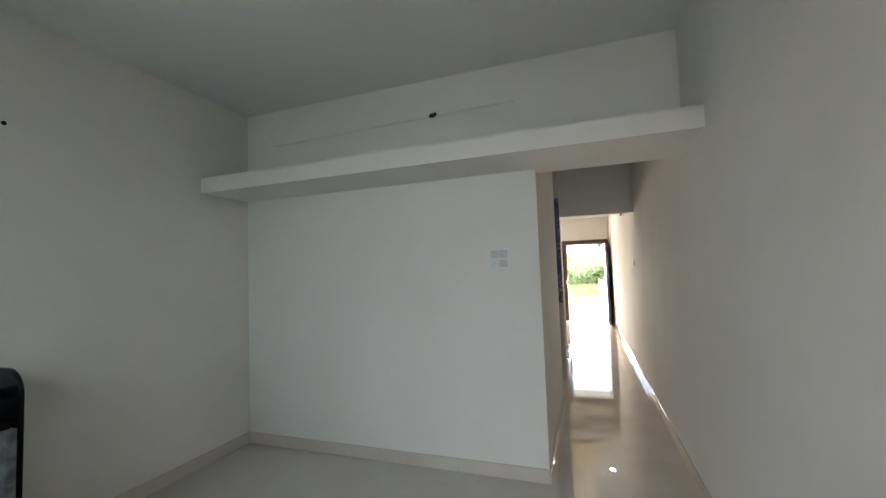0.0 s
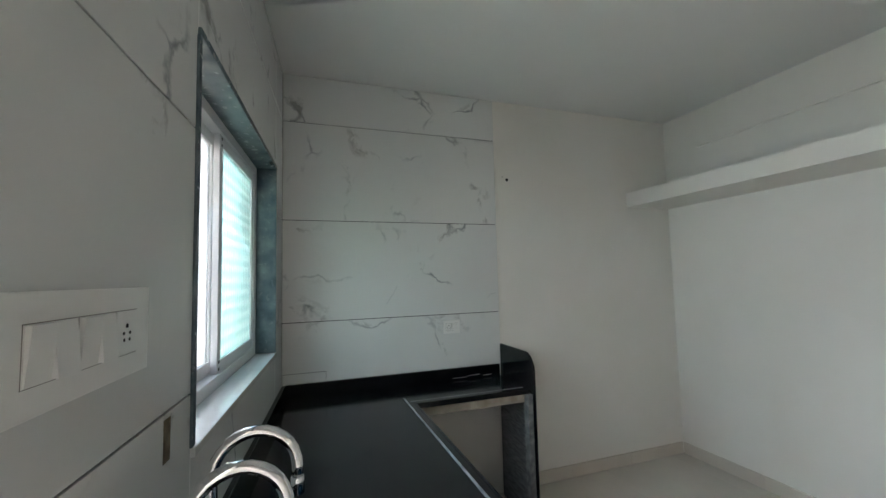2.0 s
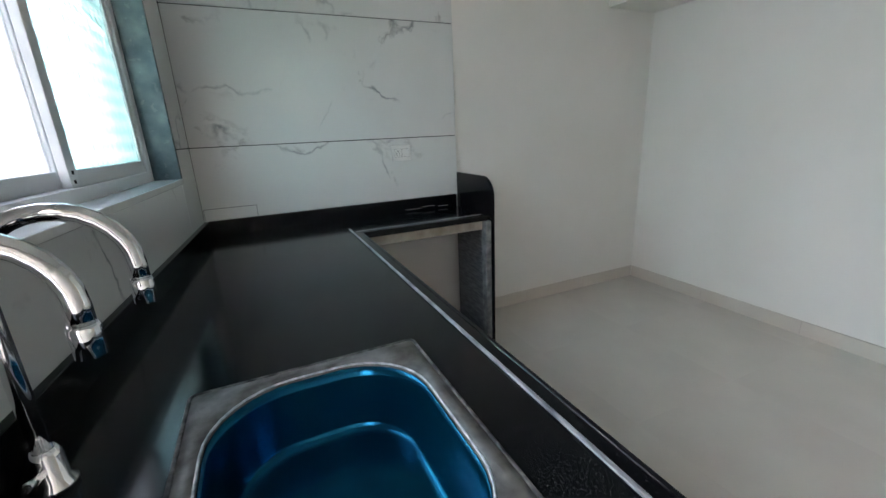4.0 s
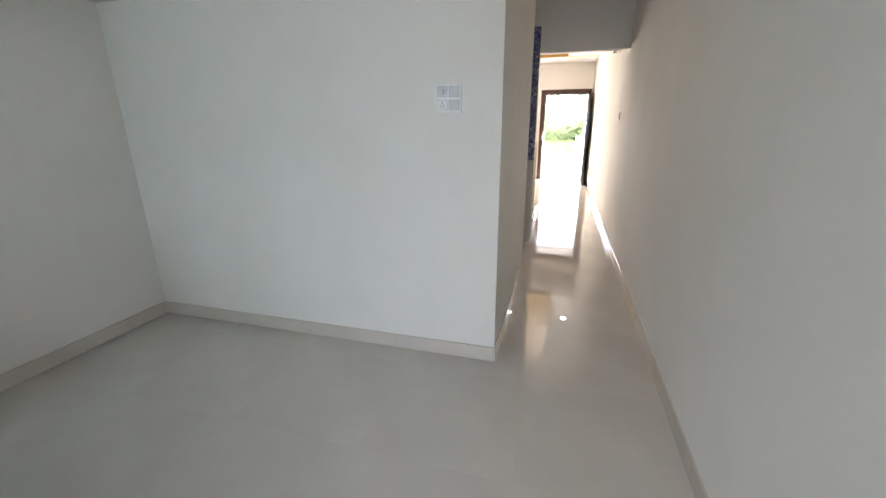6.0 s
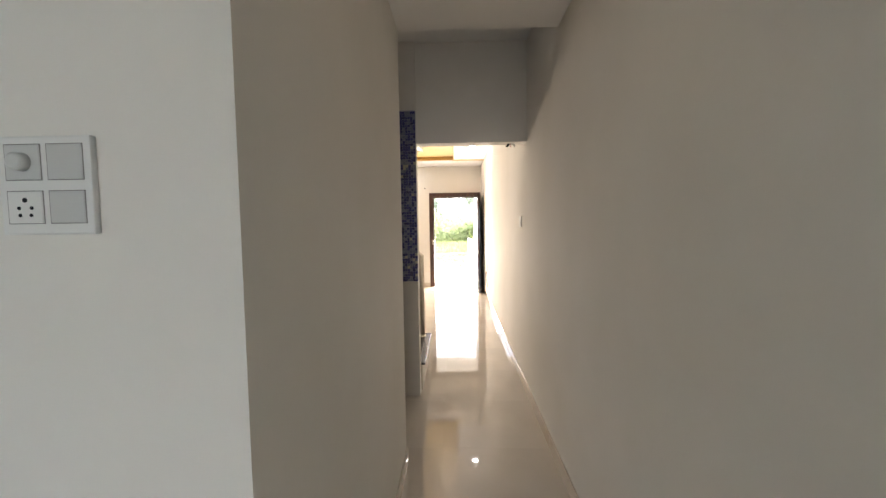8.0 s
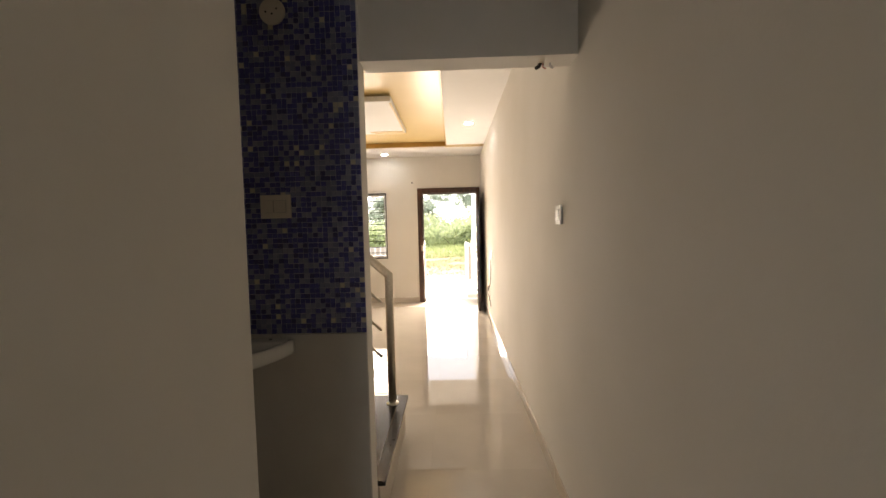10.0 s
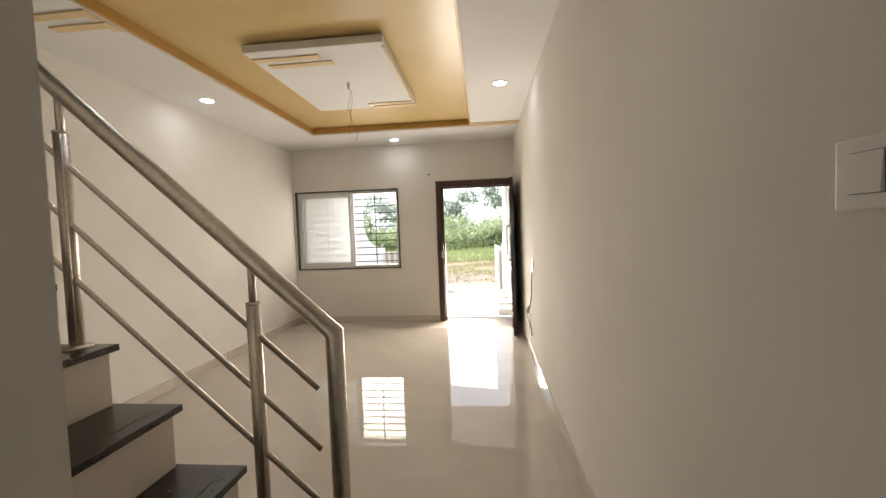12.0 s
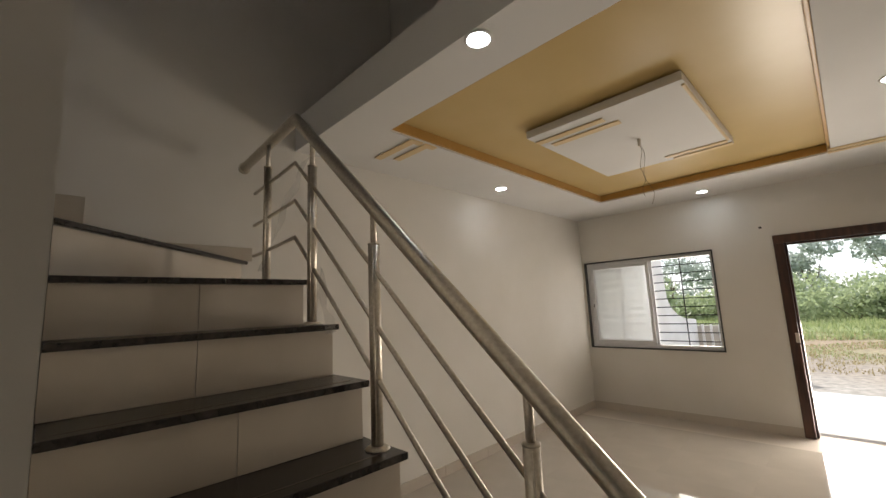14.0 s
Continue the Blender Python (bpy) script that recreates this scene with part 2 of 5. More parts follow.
structure("ceiling_passage", boxes((XC, 0, 0.12, 1.68, 2.42, 2.55)), CEIL, "painted low passage ceiling", "ceiling")
structure("ceiling_alcove", boxes((-2.37, 0, 1.58, 2.62, 2.77, 2.9)), CEIL, "plain painted ceiling over the wash alcove", "ceiling")
structure("ceiling_kitchen", boxes((XL, 0.0, -3.6, 0.0, ZK, 2.95)), CEIL, "plain white-painted kitchen ceiling", "ceiling")

# front wall with window and door openings
DX0, DX1, DZ = -1.13, -0.02, 2.05
HX0, HX1, HZ0, HZ1 = -3.265, -1.69, 0.805, 1.98
structure("wall_front", boxes((XL, HX0, YF, 8.4, -0.1, 3.2), (HX0, HX1, YF, 8.4, -0.1, HZ0), (HX0, HX1, YF, 8.4, HZ1, 3.2),
                              (HX1, DX0, YF, 8.4, -0.1, 3.2), (DX0, DX1, YF, 8.4, DZ, 3.2), (DX1, 0.0, YF, 8.4, -0.1, 3.2)), PAINT,
          "cream-painted front wall with a window and a doorway", "wall")

# hall ceiling: dropped border, recessed tan tray, stairwell opening
TX0, TX1, TY0, TY1 = -2.598, -0.575, 4.22, 7.39
YE = 3.905           # edge of the stairwell
structure("ceiling_hall_border", boxes((XL, TX0, YE, YF, ZH, 2.86), (TX1, 0, YE, YF, ZH, 2.86), (TX0, TX1, YE, TY0, ZH, 2.86), (TX0, TX1, TY1, YF, ZH, 2.86), (XC, 0, 2.74, YE, ZH, 2.86)), CEIL,
          "white dropped plasterboard ceiling border with recessed lamps", "ceiling")
structure("ceiling_hall_tray", boxes((TX0, TX1, TY0, TY1, 2.69, 2.86)), TAN, "recessed ceiling tray painted glossy tan", "ceiling")
structure("slab_upper", boxes((XL, 0, YE + 0.3, 8.4, 2.862, 3.2), (XC, 0, 2.74, YE, 2.862, 3.2)), CEIL, "upper floor slab", "ceiling")
structure("wall_stairwell_upper", boxes((XL, 0.0, YE + 0.9, YE + 1.02, 3.202, 4.6), (XC, XC + 0.12, 2.74, YE + 0.9, 3.202, 4.6), (XL, -2.37, 1.28, 1.4, 1.0, 4.6)), PAINT, "plain upper stairwell wall", "wall")
structure("ceiling_stairwell", boxes((XL, XC + 0.12, 1.28, YE + 1.02, 4.6, 4.7)), CEIL, "ceiling high over the stairwell", "ceiling")
structure("roof_slab", boxes((XL, 0, -3.6, 1.28, 3.0, 3.1)), CEIL, "flat concrete roof over the kitchen", "roof")

# ---- kitchen ----


def marble():
    """White wall tile with smoky grey veins."""
    m = varied("veined_marble_tile", (0.66, 0.66, 0.64), (0.71, 0.71, 0.69), 1.2, 0.07, rough_var=0.02)
    n, l, p = nodes(m)
    tex = n.new("ShaderNodeTexCoord")
    oi = n.new("ShaderNodeObjectInfo")
    tc = n.new("ShaderNodeVectorMath")
    tc.operation = "MULTIPLY_ADD"
    tc.inputs[1].default_value = (1, 1, 1)
    far = n.new("ShaderNodeMath")
    far.operation = "MULTIPLY"
    far.inputs[1].default_value = 23.0
    l.new(oi.outputs["Random"], far.inputs[0])
    l.new(tex.outputs["Object"], tc.inputs[0])
    l.new(far.outputs["Value"], tc.inputs[2])
    warp = n.new("ShaderNodeTexNoise")
    warp.inputs["Scale"].default_value, warp.inputs["Detail"].default_value = 2.2, 8
    l.new(tc.outputs["Vector"], warp.inputs["Vector"])
    add = n.new("ShaderNodeMixRGB")
    add.blend_type = "ADD"
    add.inputs["Fac"].default_value = 0.75
    l.new(tc.outputs["Vector"], add.inputs["Color1"])
    l.new(warp.outputs["Color"], add.inputs["Color2"])
    vein = n.new("ShaderNodeTexVoronoi")
    vein.feature = "DISTANCE_TO_EDGE"
    vein.inputs["Scale"].default_value = 1.5
    l.new(add.outputs["Color"], vein.inputs["Vector"])
    line = n.new("ShaderNodeMapRange")
    line.inputs["From Min"].default_value, line.inputs["From Max"].default_value = 0.0, 0.022
    line.inputs["To Min"].default_value, line.inputs["To Max"].default_value = 1.0, 0.0
    l.new(vein.outputs["Distance"], line.inputs["Value"])
    patch = n.new("ShaderNodeTexNoise")
    patch.inputs["Scale"].default_value, patch.inputs["Detail"].default_value = 3.2, 8
    l.new(tc.outputs["Vector"], patch.inputs["Vector"])
    gate = n.new("ShaderNodeMapRange")
    gate.inputs["From Min"].default_value, gate.inputs["From Max"].default_value = 0.50, 0.66
    l.new(patch.outputs["Fac"], gate.inputs["Value"])
    mul = n.new("ShaderNodeMath")
    mul.operation = "MULTIPLY"
    l.new(line.outputs["Result"], mul.inputs[0])
    l.new(gate.outputs["Result"], mul.inputs[1])
    mix = n.new("ShaderNodeMixRGB")
    mix.inputs["Color2"].default_value = (0.24, 0.25, 0.26, 1)
    old = p.inputs["Base Color"].links[0].from_socket
    l.new(mul.outputs["Value"], mix.inputs["Fac"])
    l.new(old, mix.inputs["Color1"])
    # smoky brown-grey clouds beside the veins
    wide = n.new("ShaderNodeMapRange")
    wide.inputs["From Min"].default_value, wide.inputs["From Max"].default_value = 0.005, 0.10
    wide.inputs["To Min"].default_value, wide.inputs["To Max"].default_value = 1.0, 0.0
    l.new(vein.outputs["Distance"], wide.inputs["Value"])
    cloud = n.new("ShaderNodeTexNoise")
    cloud.inputs["Scale"].default_value, cloud.inputs["Detail"].default_value = 4.5, 10
    cloud.inputs["Roughness"].default_value = 0.62
    l.new(add.outputs["Color"], cloud.inputs["Vector"])
    veil = n.new("ShaderNodeMapRange")
    veil.inputs["From Min"].default_value, veil.inputs["From Max"].default_value = 0.585, 0.67
    l.new(cloud.outputs["Fac"], veil.inputs["Value"])
    both = n.new("ShaderNodeMath")
    both.operation = "MULTIPLY"
    l.new(wide.outputs["Result"], both.inputs[0])
    l.new(veil.outputs["Result"], both.inputs[1])
    smoke = n.new("ShaderNodeMixRGB")
    smoke.inputs["Color2"].default_value = (0.33, 0.325, 0.31, 1)
    l.new(both.outputs["Value"], smoke.inputs["Fac"])
    l.new(mix.outputs["Color"], smoke.inputs["Color1"])
    l.new(smoke.outputs["Color"], p.inputs["Base Color"])
    return m


MARBLE = marble()
ROWS = ((0.62, 1.232), (1.236, 1.850), (1.854, 2.463), (2.467, 2.765))
wall_l = bpy.data.objects["wall_left_kitchen"]
wall_b = bpy.data.objects["wall_kitchen_back"]
part("tile_joint", box(XL, XL + 0.005, YB, -1.656, 0.62, 2.764), BLACKGROUT, wall_l)
for z0, z1 in ROWS:
    part("wall_tile", box(XL + 0.001, XL + 0.012, YB + 0.012, -1.652, z0, z1, 0.0012), MARBLE, wall_l)
bm = bmesh.new()
for u0, u1, z0, z1 in ((0.012, WU0, 0.62, 2.764), (WU1, RU0 - 0.02, 0.62, 2.764), (RU0 - 0.02, 3.2, 2.08, 2.764), (WU0, WU1, 0.62, WZ0), (WU0, WU1, WZ1, 2.764)):
    add_box(bm, u0, u1, 0.0, 0.005, z0, z1, BACK)
part("tile_joint", bm, BLACKGROUT, wall_b)
for z0, z1 in ROWS:
    spans = [(0.013, WU0 - 0.012, z0, z1), (WU1 + 0.012, RU0 - 0.02, z0, z1), (RU0 - 0.016, 3.2, max(z0, 2.085), z1)]
    if z0 < WZ0:
        spans.append((WU0 - 0.010, WU1 + 0.010, z0, min(z1, WZ0 - 0.012)))
    if z1 > WZ1:
        spans.append((WU0 - 0.010, WU1 + 0.010, max(z0, WZ1 + 0.012), z1))
    for u0, u1, a, b in spans:
        if b - a > 0.03:
            part("wall_tile", box(u0, u1, 0.001, 0.012, a, b, 0.0012, BACK), MARBLE, wall_b)
part("tile_chip", box(1.305, 1.335, 0.0, 0.0135, 1.14, 1.222, 0.0, BACK @ Matrix.Translation((0.33, 0, 0))), varied("bare_mortar", (0.10, 0.07, 0.04), (0.2, 0.15, 0.09), 40, 0.9), wall_b, "bare mortar in a cut-out corner of tile")
part("drilled_hole", lathe([(0.011, 0), (0.011, 0.003)], sides=12), DARK_HOLE, wall_l).matrix_world = pose(XL + 0.002, -1.548, 2.186, 0, 90, 0)
part("drilled_hole", lathe([(0.003, 0), (0.003, 0.003)], sides=8), DARK_HOLE, wall_l).matrix_world = pose(XL + 0.002, -1.585, 2.205, 0, 90, 0)

# a cut filler tile in the corner above the backsplash
part("tile_joint", box(XL + 0.012, XL + 0.0126, YB + 0.016, YB + 0.262, 0.872, 0.935), BLACKGROUT, wall_l)
part("wall_tile", box(XL + 0.0125, XL + 0.0145, YB + 0.018, YB + 0.260, 0.872, 0.933, 0.0006), MARBLE, wall_l)

# kitchen window
win = empty("window_kitchen", label="white sliding window with patterned glass in a granite-lined opening", category="window", kind="structure")
D = -0.15
for nm, r in (("reveal_sill", (WU0 - 0.012, WU1 + 0.012, D - 0.03, 0.022, WZ0 - 0.018, WZ0 + 0.004)), ("reveal_head", (WU0 - 0.012, WU1 + 0.012, D - 0.03, 0.020, WZ1 - 0.004, WZ1 + 0.018)),
              ("reveal_side", (WU0 - 0.018, WU0 + 0.004, D - 0.03, 0.018, WZ0 + 0.004, WZ1 - 0.004)), ("reveal_side", (WU1 - 0.004, WU1 + 0.018, D - 0.03, 0.018, WZ0 + 0.004, WZ1 - 0.004))):
    part(nm, box(*r, 0.002, BACK), *((SILL, win, "polished pale stone sill") if nm == "reveal_sill" else (SLATE, win, "polished blue-grey granite lining")))


def sash(u0, u1, v, glass, name):
    s = part(name, boxes_m(((u0, u0 + 0.045, v, v + 0.022, WZ0 + 0.045, WZ1 - 0.045), (u1 - 0.045, u1, v, v + 0.022, WZ0 + 0.045, WZ1 - 0.045),
                            (u0 + 0.045, u1 - 0.045, v, v + 0.022, WZ0 + 0.045, WZ0 + 0.09), (u0 + 0.045, u1 - 0.045, v, v + 0.022, WZ1 - 0.09, WZ1 - 0.045)), BACK), UPVC, win)
    g = part("pane", box(u0 + 0.045, u1 - 0.045, v + 0.009, v + 0.014, WZ0 + 0.09, WZ1 - 0.09, 0, BACK), glass, s)
    g.visible_shadow = False
    return s


def boxes_m(rows, m):
    bm = bmesh.new()
    for r in rows:
        add_box(bm, *r, m)
    bmesh.ops.bevel(bm, geom=bm.edges[:], offset=0.0015, segments=1, affect="EDGES")
    return bm


def glass(name, tint, rough, pattern=0.0):
    m = mat(name, tint, rough)
    n, l, p = nodes(m)
    p.inputs["Transmission Weight"].default_value = 1.0
    p.inputs["IOR"].default_value = 1.3
    if pattern:
        tc = n.new("ShaderNodeTexCoord")
        w = n.new("ShaderNodeTexVoronoi")
        w.inputs["Scale"].default_value, w.inputs["Randomness"].default_value = pattern, 0.15
        l.new(tc.outputs["Object"], w.inputs["Vector"])
        bp = n.new("ShaderNodeBump")
        bp.inputs["Strength"].default_value, bp.inputs["Distance"].default_value = 0.8, 0.006
        l.new(w.outputs["Distance"], bp.inputs["Height"])
        l.new(bp.outputs["Normal"], p.inputs["Normal"])
    return m


def rib_shade_tint(m, a, b, scale):
    """Cross bands of paler and deeper tint, painting a pane's relief shading."""
    n, l, p = nodes(m)
    tc, w, r = n.new("ShaderNodeTexCoord"), n.new("ShaderNodeTexWave"), n.new("ShaderNodeValToRGB")
    w.bands_direction = "Z"
    w.inputs["Scale"].default_value, w.inputs["Distortion"].default_value, w.inputs["Detail Scale"].default_value = scale, 1.2, 6.0
    r.color_ramp.elements[0].color, r.color_ramp.elements[1].color = (*a, 1), (*b, 1)
    l.new(tc.outputs["Object"], w.inputs["Vector"])
    l.new(w.outputs["Fac"], r.inputs["Fac"])
    l.new(r.outputs["Color"], p.inputs["Base Color"])
    return m


CLEAR = glass("clear_glass", (0.97, 0.98, 0.98), 0.02)
FROST = rib_shade_tint(glass("pale_green_patterned_glass", (0.80, 0.95, 0.92), 0.35, 28.0), (0.30, 0.56, 0.53), (0.54, 0.76, 0.72), 6.0)
MILKY = glass("milky_ribbed_glass", (0.95, 0.95, 0.94), 0.65)
part("window_frame", boxes_m(((WU0, WU0 + 0.045, D, D + 0.07, WZ0, WZ1), (WU1 - 0.045, WU1, D, D + 0.07, WZ0, WZ1), (WU0 + 0.045, WU1 - 0.045, D, D + 0.07, WZ0, WZ0 + 0.045), (WU0 + 0.045, WU1 - 0.045, D, D + 0.07, WZ1 - 0.045, WZ1)), BACK), UPVC, win)
WM = (WU0 + WU1) / 2 + 0.01
sash(WU0 + 0.03, WM + 0.03, D + 0.040, FROST, "sash")
sash(WM - 0.02, WU1 - 0.03, D + 0.012, glass("greyish_milky_glass", (0.52, 0.54, 0.54), 0.65), "sash")
for z in (WZ0 + 0.06, WZ0 + 0.085, WZ1 - 0.06, WZ1 - 0.085):
    part("weep_hole", box(WM + 0.004, WM + 0.014, D + 0.0615, D + 0.0635, z - 0.005, z + 0.005, 0.0, BACK), DARK_HOLE, win)
area("kitchen_window_daylight", BACK @ look(((WU0 + WU1) / 2, -0.21, (WZ0 + WZ1) / 2), ((WU0 + WU1) / 2 + 0.35, 2.0, 0.1)), 1.05, 0.85, KITCHEN_W, (0.56, 0.77, 1.0)).data.spread = radians(125)

# worktop, with a cut-out for the sink
CZ = 0.80
S0, S1, SY0, SY1 = -1.77, -1.23, -2.975, -2.541


def yb(x):
    return YB - math.tan(radians(SKEW)) * (x - XL) + 0.014


top = empty("kitchen_worktop", -2.2, -2.7, 0, "polished black granite worktop with raised front lip on slab panels", "worktop")
SLABS = (((XL + 0.013, -2.386), (XL + 0.013, yb(XL)), (S0 + 0.02, yb(S0 + 0.02)), (S0 + 0.02, -2.386)), ((S0 + 0.02, -2.386), (S0 + 0.02, SY1 - 0.02), (S1 - 0.02, SY1 - 0.02), (S1 - 0.02, -2.386)),
         ((S0 + 0.02, SY0 + 0.02), (S0 + 0.02, yb(S0)), (S1 - 0.02, yb(S1)), (S1 - 0.02, SY0 + 0.02)), ((S1 - 0.02, -2.386), (S1 - 0.02, yb(S1)), (-1.04, yb(-1.04)), (-1.04, -2.386)),
         ((XL + 0.013, -1.672), (XL + 0.013, -2.386), (-2.90, -2.386), (-2.90, -1.672)))


def child_of(ob, parent):
    """Parent without moving."""
    ob.parent = parent
    ob.matrix_parent_inverse = parent.matrix_world.inverted()
    return ob


def piece(name, bm, material, parent, label=""):
    bpy.context.view_layer.update()
    return child_of(part(name, bm, material, None, label), parent)


for pts in SLABS:
    piece("top_slab", prism(pts, CZ - 0.022, CZ), GRANITE, top)
piece("front_lip", box(-3.0, -1.04, -2.424, -2.414, CZ, CZ + 0.006, 0.002), STRIP, top, "ground grey granite drip strip")
piece("front_edge", box(-2.90, -1.04, -2.386, -2.372, CZ - 0.045, CZ + 0.001, 0.003), GRANITE, top)
piece("arm_edge", box(-2.90, -2.886, -2.372, -1.672, CZ - 0.03, CZ + 0.001, 0.003), GRANITE, top)
piece("arm_drip_line", box(-2.93, -2.926, -2.40, -1.69, CZ, CZ + 0.0025), mat("scratched_grey_line", (0.25, 0.25, 0.25), 0.6), top)
piece("arm_bearer", box(XL + 0.013, -2.915, -2.372, -1.672, CZ - 0.085, CZ - 0.024, 0.002), varied("raw_slab_edge", (0.30, 0.26, 0.20), (0.45, 0.40, 0.33), 12, 0.8), top, "raw cement bearer under the granite")
piece("backsplash", prism(((XL + 0.014, YB + 0.03), (XL + 0.034, YB + 0.03), (XL + 0.034, -1.672), (XL + 0.014, -1.672)), CZ, CZ + 0.076, 0.002), GRANITE, top)
bm = box(0.03, 2.26, 0.014, 0.034, CZ, CZ + 0.076, 0.002, BACK)
piece("backsplash", bm, GRANITE, top)
# end panel with a rounded top corner
pts = [(XL + 0.002, 0.0), (-2.866, 0.0), (-2.866, 0.90)] + [(-2.976 + 0.11 * math.cos(a), 0.90 + 0.11 * math.sin(a)) for a in [math.pi / 2 * k / 8 for k in range(1, 9)]] + [(XL + 0.002, 1.01)]


def upright(points, y0, y1, bevel=0.0):
    bm = prism([(x, z) for x, z in points], y0, y1, bevel)
    for v in bm.verts:
        v.co = Vector((v.co.x, v.co.z, v.co.y))
    bmesh.ops.recalc_face_normals(bm, faces=bm.faces[:])
    return bm


piece("end_panel", upright(pts, -1.655, -1.637, 0.002), GRANITE, top, "upright black granite end panel with rounded corner")
piece("end_panel_lining", box(XL + 0.03, -2.925, -1.672, -1.656, 0.0, CZ - 0.086, 0.001), GRANITE_EDGE, top, "rough grey back of the granite")
piece("end_panel_cheek", box(-2.924, -2.872, -1.690, -1.656, 0.0, CZ - 0.032, 0.002), varied("cement_smeared_granite", (0.10, 0.10, 0.105), (0.24, 0.235, 0.23), 25, 0.6), top)
piece("support_panel", box(-2.92, -2.90, -3.05, -2.40, 0.0, CZ - 0.023, 0.001), GRANITE, top)
piece("support_panel", box(-1.86, -1.84, -3.10, -2.40, 0.0, CZ - 0.023, 0.001), GRANITE, top)
piece("support_panel", box(-1.065, -1.045, -3.18, -2.39, 0.0, CZ - 0.023, 0.001), GRANITE, top)
piece("plinth_strip", box(-2.905, -2.895, -2.40, -1.69, 0.0, 0.012), DARK_HOLE, top)
for k in range(3):
    x = XL + 0.037
    piece("mortar_smear", box(x - 0.002, x + 0.001, -1.80 - 0.11 * k, -1.74 - 0.11 * k + 0.02 * (k % 3), CZ + 0.012 + 0.008 * (k % 2), CZ + 0.014 + 0.008 * (k % 2)), GROUT, top)

# sink
FILM = mat("blue_protective_film_on_steel", (0.005, 0.115, 0.21), 0.2, 0.85)
n, l, p = nodes(FILM)
tc, tx = n.new("ShaderNodeTexCoord"), n.new("ShaderNodeTexNoise")
tx.inputs["Scale"].default_value = 9
ramp = n.new("ShaderNodeValToRGB")
ramp.color_ramp.elements[0].color, ramp.color_ramp.elements[1].color = (0.001, 0.030, 0.085, 1), (0.003, 0.13, 0.22, 1)
l.new(tc.outputs["Object"], tx.inputs["Vector"])
l.new(tx.outputs["Fac"], ramp.inputs["Fac"])
l.new(ramp.outputs["Color"], p.inputs["Base Color"])
bp = n.new("ShaderNodeBump")
bp.inputs["Strength"].default_value, bp.inputs["Distance"].default_value = 0.18, 0.003
l.new(tx.outputs["Fac"], bp.inputs["Height"])
l.new(bp.outputs["Normal"], p.inputs["Normal"])


def rounded(x0, x1, y0, y1, r, n=8):
    out = []
    for cx, cy, a0 in ((x1 - r, y1 - r, 0), (x0 + r, y1 - r, 90), (x0 + r, y0 + r, 180), (x1 - r, y0 + r, 270)):
        out += [(cx + r * math.cos(radians(a0 + 90 * k / n)), cy + r * math.sin(radians(a0 + 90 * k / n))) for k in range(n + 1)]
    return out


def loops(rings, smooth=True, close=True):
    bm = bmesh.new()
    vs = [[bm.verts.new(p) for p in r] for r in rings]
    for a, b in zip(vs, vs[1:]):
        for k in range(len(a)):
            f = bm.faces.new((a[k], a[(k + 1) % len(a)], b[(k + 1) % len(a)], b[k]))
            f.smooth = smooth
    if close:
        bm.faces.new(vs[-1])
    return bm


sink = empty("kitchen_sink", -1.5, -2.76, CZ, "stainless sink bowl lined with blue film, set in granite", "sink")
outer = [(x, y, CZ + 0.0035) for x, y in rounded(S0, S1, SY0, SY1, 0.012)]
edge = [(x, y, CZ - 0.003) for x, y in rounded(S0, S1, SY0, SY1, 0.012)]
inner = [(x, y, CZ + 0.0045) for x, y in rounded(S0 + 0.026, S1 - 0.026, SY0 + 0.024, SY1 - 0.024, 0.15)]
lipd = [(x, y, CZ - 0.004) for x, y in rounded(S0 + 0.032, S1 - 0.032, SY0 + 0.030, SY1 - 0.030, 0.145)]
bm = loops([edge, outer, inner, lipd], True, False)
bmesh.ops.recalc_face_normals(bm, faces=bm.faces[:])
piece("rim", bm, varied("grimy_steel_rim", (0.08, 0.073, 0.063), (0.22, 0.21, 0.195), 22, 0.5, metal=0.45, rough_var=0.15), sink, "steel rim smeared with grout")
rr = []
for d, z, r in ((0.031, -0.004, 0.145), (0.034, -0.03, 0.142), (0.044, -0.122, 0.132), (0.048, -0.134, 0.128), (0.058, -0.141, 0.12), (0.080, -0.144, 0.10), (0.2, -0.150, 0.01)):
    rr.append([(x, y, CZ + z) for x, y in rounded(S0 + d, S1 - d, SY0 + d, SY1 - d, r)])
bm = loops(rr)
bmesh.ops.recalc_face_normals(bm, faces=bm.faces[:])
bowl = piece("bowl", bm, FILM, sink, "bowl lined with wrinkled blue film")
bowl.modifiers.new("shell", "SOLIDIFY").thickness = 0.002
ringpts = [(x, y, CZ + 0.002) for x, y in rounded(S0 + 0.030, S1 - 0.030, SY0 + 0.028, SY1 - 0.028, 0.147)]
piece("film_edge", tube(ringpts + ringpts[:1], 0.0022, 6), varied("torn_white_film_edge", (0.25, 0.28, 0.30), (0.70, 0.72, 0.72), 60, 0.5), sink, "torn whitish edge of the film")
mpts = [(x, y, CZ + 0.0008) for x, y in rounded(S0 - 0.004, S1 + 0.004, SY0 - 0.004, SY1 + 0.004, 0.012)]
piece("mastic", tube(mpts + mpts[:1], 0.0045, 6), varied("grimy_mastic", (0.015, 0.013, 0.012), (0.16, 0.15, 0.14), 45, 0.8), sink, "grimy mastic round the rim")
piece("drain", lathe([(0.045, -0.151), (0.045, -0.146), (0.038, -0.145), (0.03, -0.149)], -1.5, -2.76, CZ, 20), CHROME, sink)


